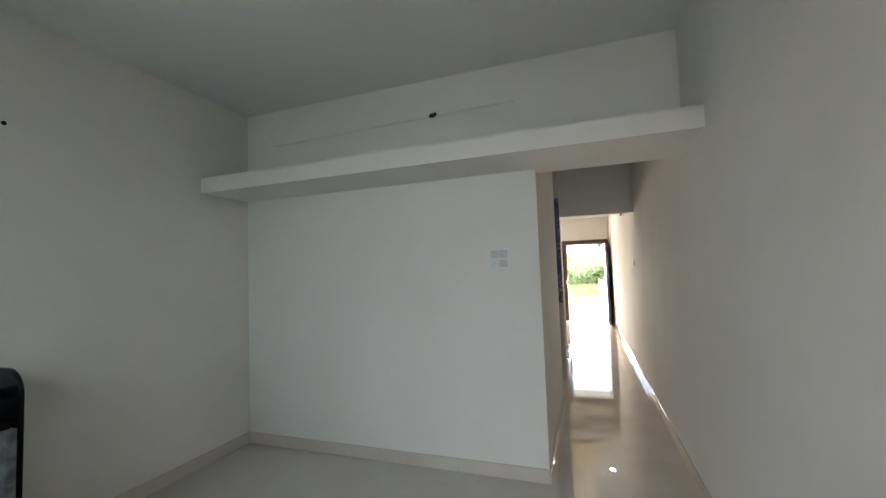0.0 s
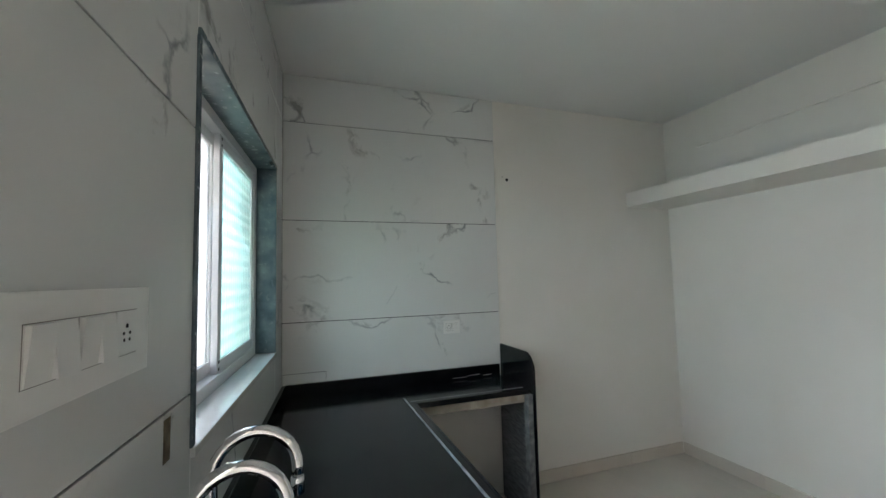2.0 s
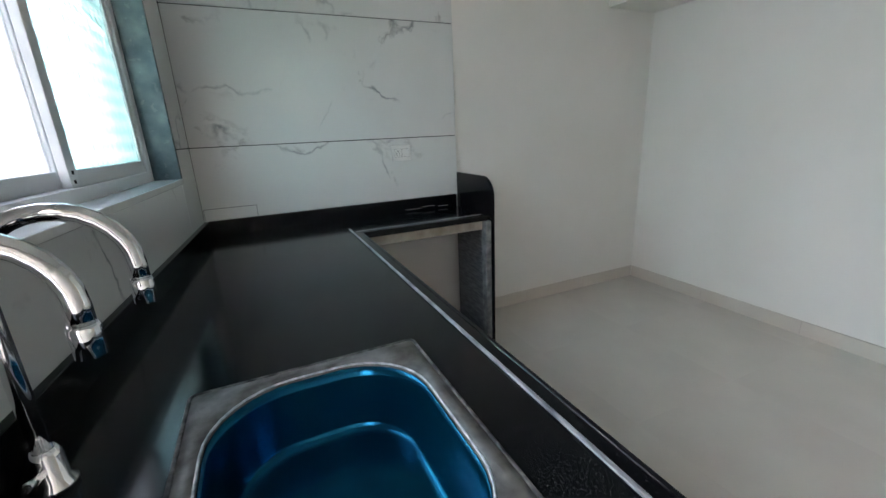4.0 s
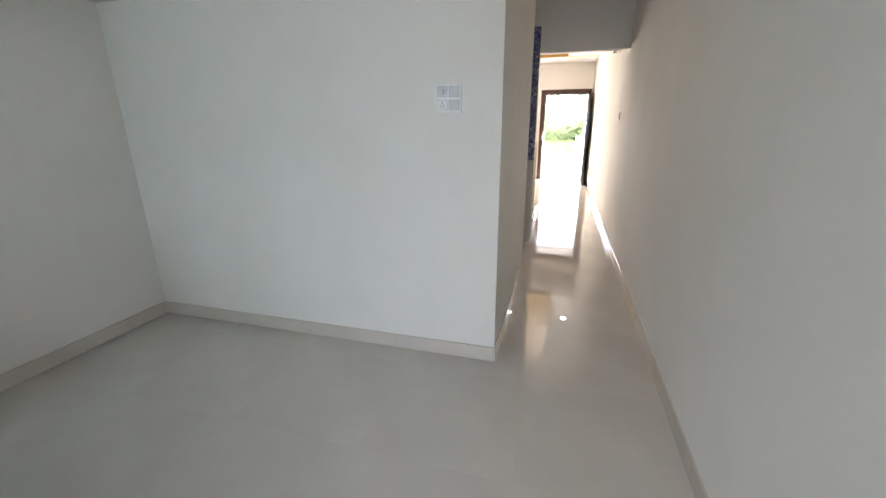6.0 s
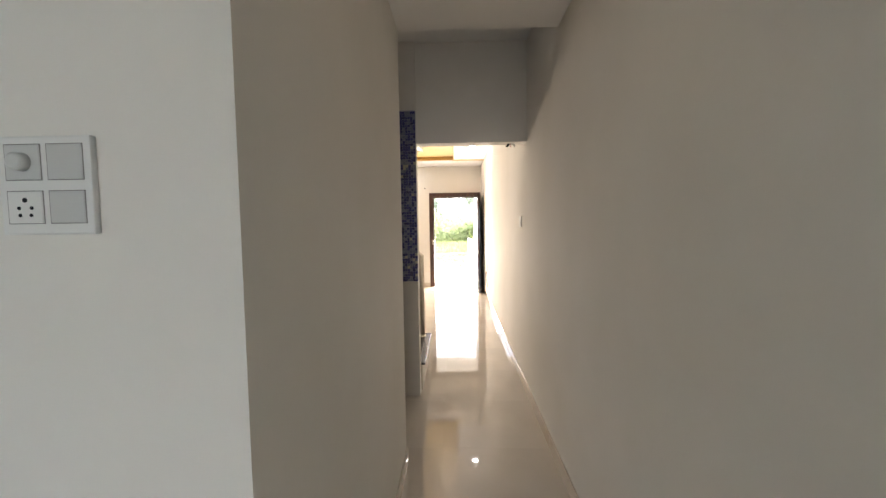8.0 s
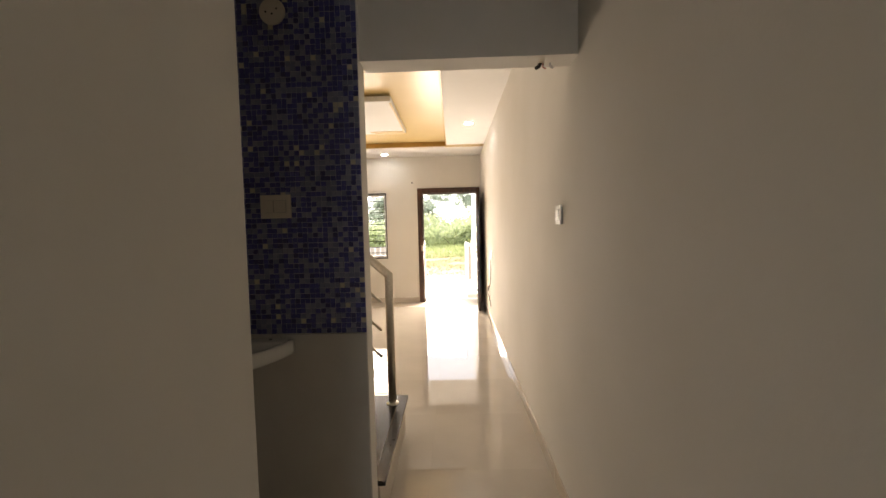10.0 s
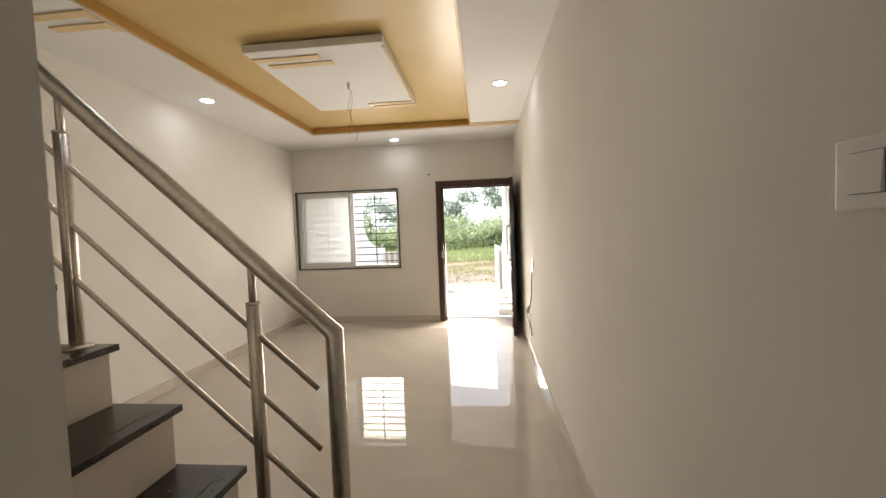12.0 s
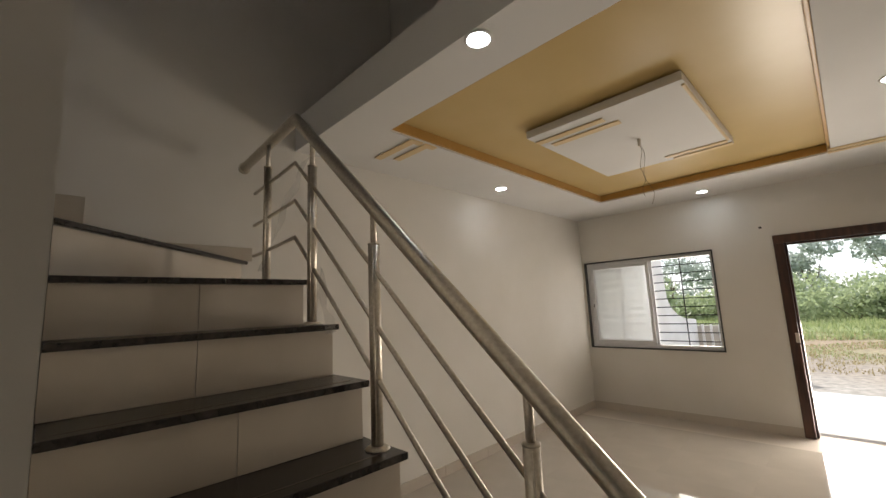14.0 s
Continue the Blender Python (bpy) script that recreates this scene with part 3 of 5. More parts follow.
def faucet(x, y0, y1):
    f = empty("swan_neck_tap", x, y0, CZ, "chrome swan-neck kitchen tap on the worktop behind the sink", "tap", "taps at the sink")
    r = (y1 - y0) / 2
    ztop = 1.183 - r
    arc = [(x, y0, CZ + 0.03), (x, y0, ztop - 0.1), (x, y0, ztop)] + [(x, y0 + r - r * math.cos(math.pi * k / 14), ztop + r * math.sin(math.pi * k / 14)) for k in range(1, 15)] + [(x, y1, ztop - 0.025)]
    piece("neck", tube(arc, 0.0115, 14), CHROME, f)
    piece("nozzle", lathe([(0.014, 0), (0.014, 0.03), (0.0122, 0.034)], x, y1, ztop - 0.055, 16), CHROME, f)
    piece("base", lathe([(0.026, 0), (0.026, 0.008), (0.019, 0.016), (0.019, 0.055), (0.0135, 0.065)], x, y0, CZ, 20), CHROME, f)
    piece("lever", tube([(x + 0.018, y0, CZ + 0.04), (x + 0.05, y0 + 0.005, CZ + 0.05), (x + 0.075, y0 + 0.01, CZ + 0.062)], 0.006, 10), CHROME, f)


faucet(-1.465, -3.125, -2.98)
faucet(-1.63, -3.125, -2.967)

# ---- switch plates ----


def plate(name, m, w, h, modules, label, ivory=False, insert=None):
    """A flush switch plate in its own x-z plane, facing its own -y. modules: x, z, width, height, kind."""
    material = WARM_PLASTIC if ivory else WHITE_PLASTIC
    insert = insert or material
    e = empty(name, label=label, category="switch plate")
    part("plate", box(-w / 2, w / 2, -0.011, 0, -h / 2, h / 2, 0.003, None, 2), material, e)
    for x, z, mw, mh, kind in modules:
        part("gap", box(x - mw / 2 - 0.001, x + mw / 2 + 0.001, -0.0116, -0.010, z - mh / 2 - 0.001, z + mh / 2 + 0.001), mat_gap, e)
        if kind == "rocker":
            bm = box(x - mw / 2, x + mw / 2, -0.0135, -0.0105, z - mh / 2, z + mh / 2)
            for v in bm.verts:
                if v.co.y < -0.012:
                    v.co.y += 0.0035 * (v.co.z - z) / mh - 0.0015
            part("rocker", bm, material, e)
        elif kind == "wide_rocker":
            part("blank", box(x - mw / 2, x + mw / 2, -0.0122, -0.0105, z - mh / 2, z + mh / 2), material, e)
            for side in (-1, 1):
                bm = box(x + side * mw / 4 - mw / 4 + 0.0012, x + side * mw / 4 + mw / 4 - 0.0012, -0.0135, -0.0105, z - mh / 2 + 0.001, z + mh / 2 - 0.001)
                for v in bm.verts:
                    if v.co.y < -0.012:
                        v.co.y -= 0.0055 * (0.5 - side * (v.co.z - z) / mh)
                part("rocker", bm, material, e)
        elif kind == "knob":
            part("blank", box(x - mw / 2, x + mw / 2, -0.0125, -0.0105, z - mh / 2, z + mh / 2, 0.0008), insert, e)
            k = part("knob", lathe([(0.013, 0), (0.012, 0.012), (0.009, 0.014)], sides=16), insert, e)
            k.matrix_local = Matrix.Translation((x, -0.012, z)) @ Matrix.Rotation(radians(90), 4, "X")
        else:
            sk = part("socket", box(x - mw / 2, x + mw / 2, -0.0125, -0.0105, z - mh / 2, z + mh / 2, 0.0008), material if kind == "socket" else insert, e)
            if kind == "socket":
                for hx, hz, hr in ((0, 0.010, 0.0035), (-0.009, -0.001, 0.0026), (0.009, -0.001, 0.0026), (-0.008, -0.011, 0.0026), (0.008, -0.011, 0.0026)):
                    hh = part("hole", lathe([(hr, 0), (hr, 0.0006)], sides=10), DARK_HOLE, sk)
                    hh.matrix_local = Matrix.Translation((x + hx, -0.0125, z + hz)) @ Matrix.Rotation(radians(90), 4, "X")
    e.matrix_world = m
    return e


mat_gap = mat("plate_gap", (0.22, 0.21, 0.19), 0.8)
# partition board: its face looks towards the kitchen (-y)
plate("switchboard", pose(-1.127, 0.0, 1.436), 0.132, 0.136, ((-0.030, 0.032, 0.050, 0.048, "knob"), (0.030, 0.032, 0.050, 0.048, "blank"), (-0.030, -0.030, 0.050, 0.044, "socket"), (0.030, -0.030, 0.050, 0.044, "blank")),
      "white square switchboard with dimmer and socket on the partition", insert=GREY_PLASTIC)
plate("switchboard", pose(XL + 0.012, -2.015, 1.150, 0, 0, 90), 0.115, 0.088, ((-0.022, 0, 0.038, 0.045, "socket"), (0.022, 0, 0.038, 0.045, "rocker")), "white socket plate on the marble tiles above the worktop")
plate("switchboard", BACK @ pose(1.930, 0.012, 1.412, 0, 0, 180), 0.325, 0.135, ((-0.078, 0, 0.088, 0.066, "wide_rocker"), (0.012, 0, 0.082, 0.066, "wide_rocker"), (0.087, 0, 0.060, 0.066, "socket")), "long white switchboard with two rockers on the marble tiles")

# loft: chased conduit line and wire stub
conduit = empty("wall_conduit", -1.9, 0, 2.5, "plastered conduit ridge with a taped wire stub high on the wall", "conduit")
piece("ridge", tube([(-3.0, -0.001, 2.47), (-2.3, -0.001, 2.485), (-1.6, -0.001, 2.495), (-0.98, -0.001, 2.505)], 0.008, 8), PAINT, conduit)
bm = tube([(-1.566, 0.0, 2.495), (-1.566, -0.035, 2.49), (-1.57, -0.05, 2.475)], 0.013, 8)
piece("wire_stub", bm, mat("black_tape", (0.015, 0.014, 0.013), 0.5), conduit)
piece("wire_stub", tube([(-1.556, 0.0, 2.497), (-1.545, -0.03, 2.50), (-1.535, -0.045, 2.49)], 0.010, 8), mat("black_tape", (0.015, 0.014, 0.013), 0.5), conduit)

# ---- passage and wash alcove ----
plate("switchboard", pose(0.0, 2.905, 1.385, 0, 0, -90), 0.09, 0.09, ((0, 0, 0.045, 0.05, "rocker"),), "small white light switch on the passage wall")
plate("switchboard", pose(-1.203, 2.578, 1.437), 0.12, 0.092, ((-0.024, 0, 0.032, 0.046, "rocker"), (0.019, 0, 0.046, 0.046, "rocker")), "ivory switch plate on the blue mosaic wall", True)
rose = empty("ceiling_rose", -1.184, 2.578, 2.186, "round ivory junction plate on the blue mosaic wall", "junction plate")
r_ = part("cover", lathe([(0.05, 0), (0.05, 0.006), (0.044, 0.011), (0.02, 0.012)], sides=28), WARM_PLASTIC, rose)
r_.matrix_local = Matrix.Rotation(radians(90), 4, "X")
for dx, dz in ((-0.022, -0.004), (0.02, 0.006), (0.002, -0.012)):
    h_ = part("screw", lathe([(0.004, 0), (0.004, 0.001)], sides=8), DARK_HOLE, rose)
    h_.matrix_local = Matrix.Translation((dx, -0.0118, dz)) @ Matrix.Rotation(radians(90), 4, "X")
stub = empty("wire_stub", -0.13, 2.72, 2.0, "taped black cable end hanging from the passage beam", "wire")
piece("cable", tube([(-0.13, 2.70, 2.006), (-0.137, 2.70, 1.992), (-0.150, 2.695, 1.984)], 0.008, 8), mat("black_tape", (0.015, 0.014, 0.013), 0.5), stub)
piece("cable", tube([(-0.12, 2.70, 2.006), (-0.12, 2.698, 1.988), (-0.112, 2.69, 1.98)], 0.003, 6), mat("pink_wire", (0.45, 0.16, 0.14), 0.5), stub)
piece("cable", tube([(-0.09, 2.70, 2.006), (-0.09, 2.698, 1.99), (-0.082, 2.69, 1.983)], 0.005, 8), WHITE_PLASTIC, stub)


def mosaic_material():
    """Glass mosaic chips: deep blue, slate grey, pale grey, a few cream ones; tone by the piece."""
    m = mat("glass_mosaic", (0.03, 0.04, 0.2), 0.12)
    n, l, p = nodes(m)
    oi, ge = n.new("ShaderNodeObjectInfo"), n.new("ShaderNodeNewGeometry")
    add, fr = n.new("ShaderNodeMath"), n.new("ShaderNodeMath")
    fr.operation = "FRACT"
    l.new(oi.outputs["Random"], add.inputs[0])
    l.new(ge.outputs["Random Per Island"], add.inputs[1])
    l.new(add.outputs["Value"], fr.inputs[0])
    r = n.new("ShaderNodeValToRGB")
    r.color_ramp.interpolation = "CONSTANT"
    e = r.color_ramp.elements
    e[0].position, e[0].color = 0.0, (0.078, 0.080, 0.235, 1)
    e[1].position, e[1].color = 0.30, (0.095, 0.100, 0.29, 1)
    for pos, c in ((0.50, (0.07, 0.068, 0.17, 1)), (0.60, (0.215, 0.23, 0.34, 1)), (0.76, (0.26, 0.275, 0.38, 1)), (0.88, (0.19, 0.20, 0.31, 1)), (0.97, (0.56, 0.52, 0.42, 1))):
        q = e.new(pos)
        q.color = c
    l.new(fr.outputs["Value"], r.inputs["Fac"])
    l.new(r.outputs["Color"], p.inputs["Base Color"])
    return m


MOSAIC = mosaic_material()
MGROUT = mat("mosaic_grout", (0.40, 0.41, 0.50), 0.85)
PITCH, MZ0, MZ1 = 0.0203, 0.925, 2.252
wall_m = bpy.data.objects["wall_mosaic"]
part("mosaic_backing", box(-2.25, XC - 0.001, 2.5855, 2.5905, MZ0, MZ1), MGROUT, wall_m)
part("dado", box(-2.25, XC - 0.001, 2.580, 2.5905, 0.0, MZ0 - 0.002, 0.001), varied("plain_beige_dado_tile", (0.56, 0.53, 0.48), (0.62, 0.59, 0.54), 3, 0.25), wall_m, "plain beige dado tile under the mosaic")

# wash basin
basin = empty("wash_basin", -1.42, 2.58, 0, "white ceramic wall basin with white waste pipe below blue mosaic", "wash basin")
BZ = 0.905


def d_shape(w, d, k=1.0, n=28):
    """A basin outline: straight at the wall, bowed in front."""
    out = []
    for i in range(n + 1):
        a = math.pi * i / n
        c, s = math.cos(a), math.sin(a)
        out.append((-1.42 + w * math.copysign(abs(c) ** 0.95, c), 2.578 - d * abs(s) ** 1.3))
    return out


rings = [[(x, y, z) for x, y in d_shape(w, d)] for w, d, z in ((0.06, 0.17, BZ - 0.128), (0.11, 0.21, BZ - 0.112), (0.18, 0.255, BZ - 0.085), (0.245, 0.288, BZ - 0.062), (0.262, 0.302, BZ - 0.055), (0.266, 0.305, BZ - 0.045), (0.266, 0.305, BZ - 0.006), (0.258, 0.297, BZ))]
inner_r = [[(x, y - 0.012, z) for x, y in d_shape(w, d)] for w, d, z in ((0.238, 0.272, BZ - 0.003), (0.215, 0.252, BZ - 0.025), (0.16, 0.215, BZ - 0.068), (0.10, 0.18, BZ - 0.088), (0.03, 0.15, BZ - 0.094))]
bm = loops(rings + inner_r)

bmesh.ops.recalc_face_normals(bm, faces=bm.faces[:])
piece("bowl", bm, CERAMIC, basin)
piece("back_ledge", box(-1.66, -1.18, 2.515, 2.578, BZ - 0.03, BZ + 0.006, 0.008, None, 2), CERAMIC, basin)
piece("waste_cup", lathe([(0.017, 0.60), (0.020, 0.60), (0.021, 0.66), (0.024, 0.73), (0.034, 0.778)], -1.405, 2.44, 0.0, 20, 1.0, 1.1), CERAMIC, basin)
piece("collar", lathe([(0.035, 0), (0.037, 0.004), (0.035, 0.008)], -1.405, 2.44, 0.770, 20), DARK_HOLE, basin)
piece("waste_pipe", tube([(-1.405, 2.44, 0.605), (-1.405, 2.44, 0.50), (-1.40, 2.45, 0.455), (-1.385, 2.485, 0.435), (-1.37, 2.53, 0.45), (-1.36, 2.579, 0.47)], 0.016, 12), WHITE_PLASTIC, basin)
piece("supply_pipe", tube([(-1.51, 2.575, 0.52), (-1.53, 2.54, 0.50), (-1.535, 2.52, 0.56), (-1.52, 2.52, 0.66), (-1.50, 2.53, 0.76)], 0.007, 8), WHITE_PLASTIC, basin)
piece("supply_valve", lathe([(0.014, 0), (0.014, 0.03), (0.010, 0.034)], -1.515, 2.555, 0.505, 12), mat("brass_valve", (0.45, 0.30, 0.10), 0.3, 0.9), basin, "small brass stop valve")
piece("overflow_hole", lathe([(0.006, 0), (0.006, 0.002)], -1.24, 2.55, BZ + 0.006, 10), DARK_HOLE, basin)
piece("waste_hole", lathe([(0.012, 0), (0.012, 0.002)], -1.42, 2.42, BZ - 0.094, 12), DARK_HOLE, basin)
tap = empty("basin_tap", -1.53, 2.545, BZ, "small tarnished chrome pillar tap on the wash basin", "tap")
TARNISH = mat("tarnished_chrome", (0.22, 0.22, 0.23), 0.18, 1.0)
piece("body", lathe([(0.02, 0), (0.019, 0.010), (0.012, 0.016), (0.012, 0.042), (0.015, 0.048), (0.010, 0.055)], -1.53, 2.545, BZ + 0.006, 16), TARNISH, tap)
piece("spout", tube([(-1.53, 2.545, BZ + 0.034), (-1.53, 2.505, BZ + 0.042), (-1.53, 2.48, BZ + 0.026)], 0.009, 10), TARNISH, tap)
piece("handle", tube([(-1.547, 2.545, BZ + 0.064), (-1.513, 2.545, BZ + 0.064)], 0.006, 8), TARNISH, tap)

# ---- staircase ----
NX, RISE, GO, SW0, SW1 = -0.828, 0.1995, 0.2025, 2.692, 3.505
RISER = varied("beige_riser_tile", (0.50, 0.44, 0.36), (0.56, 0.50, 0.42), 3, 0.3, rough_var=0.05)


def sz(i):
    """Height of a tread; the first risers are a little taller."""
    return RISE * i + 0.034 * max(0, 8 - i) / 7


stair = empty("staircase", NX, 3.1, 0, "winding staircase with dark granite treads and beige tiled risers", "staircase")
for i in range(1, 9):
    x1 = NX - GO * (i - 1) - (0.05 if i == 8 else 0)
    x0 = x1 - GO - 0.05 if i < 7 else x1 - GO - 0.10
    if i == 8:
        x0 = XL + 0.002
    y1 = SW1 + (0.08 if i == 1 else 0)
    z, zb = sz(i), (sz(i - 1) if i > 1 else 0.0)
    piece("tread", box(x0 + 0.002, x1, SW0, y1 + 0.015, z - 0.022, z, 0.004, None, 2), TREAD, stair, "dark granite tread with rounded nosing")
    for a, b in ((SW0, (SW0 + SW1) / 2 - 0.06 * (i % 2) - 0.001), ((SW0 + SW1) / 2 - 0.06 * (i % 2) + 0.001, y1)):
        piece("riser", box(x1 - 0.036, x1 - 0.024, a, b, zb + 0.0005, z - 0.0225, 0.0008), RISER, stair)
    piece("core", box(x0, x1 - 0.037, SW0, SW1 - 0.002, max(0.0, z - RISE * 3) if i > 3 else 0.0, z - 0.0225), OUTWALL, stair)
    piece("tread_line", box(x1 - 0.055, x1 - 0.052, SW0 + 0.03, y1 - 0.03, z, z + 0.0012), mat("worn_groove", (0.16, 0.13, 0.09), 0.6), stair)
W9 = [(-2.40, SW0), (XL + 0.002, 3.60), (XL + 0.002, SW0)]
piece("riser", prism([(-2.43, SW0), (XL + 0.004, 3.56), (XL + 0.004, SW0)], RISE * 8, RISE * 9 - 0.0225), RISER, stair)
piece("tread", prism(W9, RISE * 9 - 0.022, RISE * 9, 0.004), TREAD, stair, "wedge-shaped dark granite winder tread")
piece("tread", box(XL + 0.004, -2.375, 2.34, SW0 - 0.001, RISE * 9 - 0.022, RISE * 9, 0.003), TREAD, stair)
for k in range(4):
    y1 = 2.40 - 0.24 * k
    z = RISE * (10 + k)
    piece("tread", box(XL + 0.004, -2.375, y1 - 0.28, y1, z - 0.022, z, 0.003), TREAD, stair)
    piece("riser", box(XL + 0.004, -2.377, y1 - 0.04, y1 - 0.028, z - RISE, z - 0.0225), RISER, stair)
# wall skirting beside the winders
piece("stair_skirting", box(XL + 0.001, XL + 0.012, 2.95, 3.62, RISE * 9, RISE * 9 + 0.085, 0.001), RISER, stair)
piece("stair_skirting", box(XL + 0.001, XL + 0.012, 2.50, 2.80, RISE * 9, RISE * 9 + 0.29, 0.001), RISER, stair)

# railing
RY, RX0, RZ0, RX1, RZ1 = 3.475, -0.913, 1.05, -2.345, 2.358
rail = empty("stair_railing", RX0, RY, 0, "scratched stainless-steel stair railing with three sloping rods", "railing")


def rz(x, drop=0.0):
    return RZ0 + (RZ1 - RZ0) * (RX0 - x) / (RX0 - RX1) - drop


piece("handrail", tube([(RX0, RY, sz(1) + 0.002), (RX0, RY, RZ0), (RX1, RY, RZ1), (XL + 0.15, RY + 0.04, 2.36)], 0.026, 16), STEEL, rail, "round stainless handrail with wrinkled film")
for d in (0.216, 0.397, 0.567):
    piece("rod", tube([(RX0 - 0.055, RY, rz(RX0 - 0.055, d)), (RX1, RY, rz(RX1, d)), (-2.70, RY, rz(RX1, d) - 0.02), (-2.88, RY + 0.01, rz(RX1, d) - 0.02)], 0.0085, 10), STEEL, rail)
for k, (x, base) in enumerate(((RX0, sz(1)), (-1.155, sz(2)), (-1.735, sz(5)), (-2.18, sz(7)), (-2.67, sz(8)))):
    ztop = rz(x) if x > RX1 else 2.345
    r = 0.026 if k == 0 else 0.02
    zsleeve = ztop - 0.02 if k == 0 else ztop - 0.13
    if k:
        piece("post", tube([(x, RY, base), (x, RY, zsleeve)], r, 14), STEEL, rail)
        piece("post_neck", tube([(x, RY, zsleeve - 0.01), (x, RY, ztop - 0.01)], 0.011, 10), STEEL, rail)
        piece("post_collar", lathe([(0.0205, 0), (0.0212, 0.003), (0.0205, 0.006), (0.012, 0.008)], x, RY, zsleeve - 0.004, 16), STEEL, rail)
        piece("rib", tube([(x + 0.015, RY - 0.017, base + 0.02), (x + 0.015, RY - 0.017, zsleeve - 0.01)], 0.004, 6), STEEL, rail)
    piece("base_flange", lathe([(0.04, 0), (0.04, 0.004), (0.03, 0.010), (0.026, 0.012)], x, RY, base, 20), STEEL, rail)
    for d in (0.216, 0.397, 0.567):
        if k:
            zz = rz(max(x, RX1), d) - (0.02 if x < RX1 else 0.0)
            piece("rod_ferrule", lathe([(0.012, 0), (0.014, 0.01), (0.012, 0.02)], x, RY, zz - 0.01, 10), STEEL, rail)
piece("wall_flange", tube([(XL + 0.15, RY + 0.04, 2.36), (XL + 0.125, RY + 0.045, 2.36)], 0.034, 16), STEEL, rail)

FILM_WRAP = mat("clear_wrapping_film", (0.80, 0.78, 0.74), 0.25)
nodes(FILM_WRAP)[2].inputs["Alpha"].default_value = 0.22
wrap_rng = random.Random(11)


def film_strip(points, width):
    """A crumpled ribbon of thin film along a line."""
    bm = bmesh.new()
    rows = []
    for x, z in points:
        j = [wrap_rng.uniform(-0.014, 0.014) for _ in range(6)]
        rows.append([bm.verts.new((x + (k - 1) * width * 0.5 + j[k], RY - 0.03 + j[k + 3], z + j[k] * 0.6)) for k in range(3)])
    for a, b in zip(rows, rows[1:]):
        for k in range(2):
            bm.faces.new((a[k], a[k + 1], b[k + 1], b[k])).smooth = True
    return bm


piece("wrapping_film", film_strip([(-2.19 - 0.06 * k, 2.10 - 0.055 * k) for k in range(9)], 0.07), FILM_WRAP, rail, "torn clear wrapping film")
piece("wrapping_film", film_strip([(-2.05 + 0.012 * k, 1.62 - 0.05 * k) for k in range(6)], 0.045), FILM_WRAP, rail, "torn clear wrapping film")

# ---- hall ceiling ----
GOLD = varied("ochre_paint", (0.46, 0.26, 0.06), (0.52, 0.31, 0.09), 4, 0.4)
CREAM = varied("cream_gold_paint", (0.72, 0.55, 0.30), (0.77, 0.60, 0.34), 4, 0.4)
tray_edge = empty("tray_cove", (TX0 + TX1) / 2, (TY0 + TY1) / 2, ZH, "ochre-painted cove moulding round the ceiling tray", "moulding", kind="structure")
for x0, x1, y0, y1 in ((TX0 + 0.001, TX0 + 0.022, TY0, TY1), (TX1 - 0.022, TX1 - 0.001, TY0, TY1), (TX0 + 0.022, TX1 - 0.022, TY0 + 0.001, TY0 + 0.022), (TX0 + 0.022, TX1 - 0.022, TY1 - 0.022, TY1 - 0.001)):
    piece("cove_strip", box(x0, x1, y0, y1, ZH + 0.012, ZH + 0.079, 0.006, None, 2), GOLD, tray_edge)
PX0, PX1, PY0, PY1, PZ = -2.105, -1.105, 5.08, 6.46, 2.62
panel = empty("ceiling_panel", (PX0 + PX1) / 2, (PY0 + PY1) / 2, PZ, "white square ceiling panel hung in the tan tray with cream bars", "ceiling panel")
piece("board", box(PX0, PX1, PY0, PY1, PZ, PZ + 0.055, 0.004, None, 2), CEIL, panel)
piece("hanger", box(PX0 + 0.12, PX1 - 0.12, PY0 + 0.12, PY1 - 0.12, PZ + 0.055, 2.69), GOLD, panel)
for x0, x1, y0, y1 in ((PX0 + 0.01, -1.60, PY0 + 0.10, PY0 + 0.16), (PX0 + 0.07, -1.54, PY0 + 0.215, PY0 + 0.275), (-1.56, PX1 - 0.021, PY1 - 0.15, PY1 - 0.095), (-1.52, PX1, PY1 - 0.06, PY1 - 0.008)):
    piece("bar", box(x0, x1, y0, y1, PZ - 0.009, PZ - 0.0005, 0.002), CREAM, panel)
piece("bar", box(PX1 - 0.02, PX1 - 0.002, PY0 + 0.05, PY1 - 0.15, PZ - 0.012, PZ - 0.0005, 0.003), CREAM, panel)
bars = empty("ceiling_bars", -2.8, 4.5, ZH, "cream bars stepping across the white ceiling border", "ceiling bars")
for y, xl in ((4.41, -3.04), (4.54, -2.97)):
    piece("bar", box(xl, TX0 - 0.051, y, y + 0.062, ZH - 0.009, ZH - 0.0005, 0.002), CREAM, bars)
    piece("bar", box(TX0 - 0.05, TX0 - 0.001, y, y + 0.115, ZH - 0.009, ZH - 0.0005, 0.002), CREAM, bars)
bars = empty("ceiling_bars", -0.3, 7.35, ZH, "cream bars stepping across the white ceiling border", "ceiling bars")
for y in (7.24, 7.33):
    piece("bar", box(TX1 - 0.02, -0.002, y, y + 0.05, ZH - 0.009, ZH - 0.0005, 0.002), CREAM, bars)

LED = mat("lit_diffuser", (1, 1, 1), 0.5)
n, l, p = nodes(LED)
p.inputs["Emission Color"].default_value, p.inputs["Emission Strength"].default_value = (0.90, 0.96, 1.0, 1), LED_E


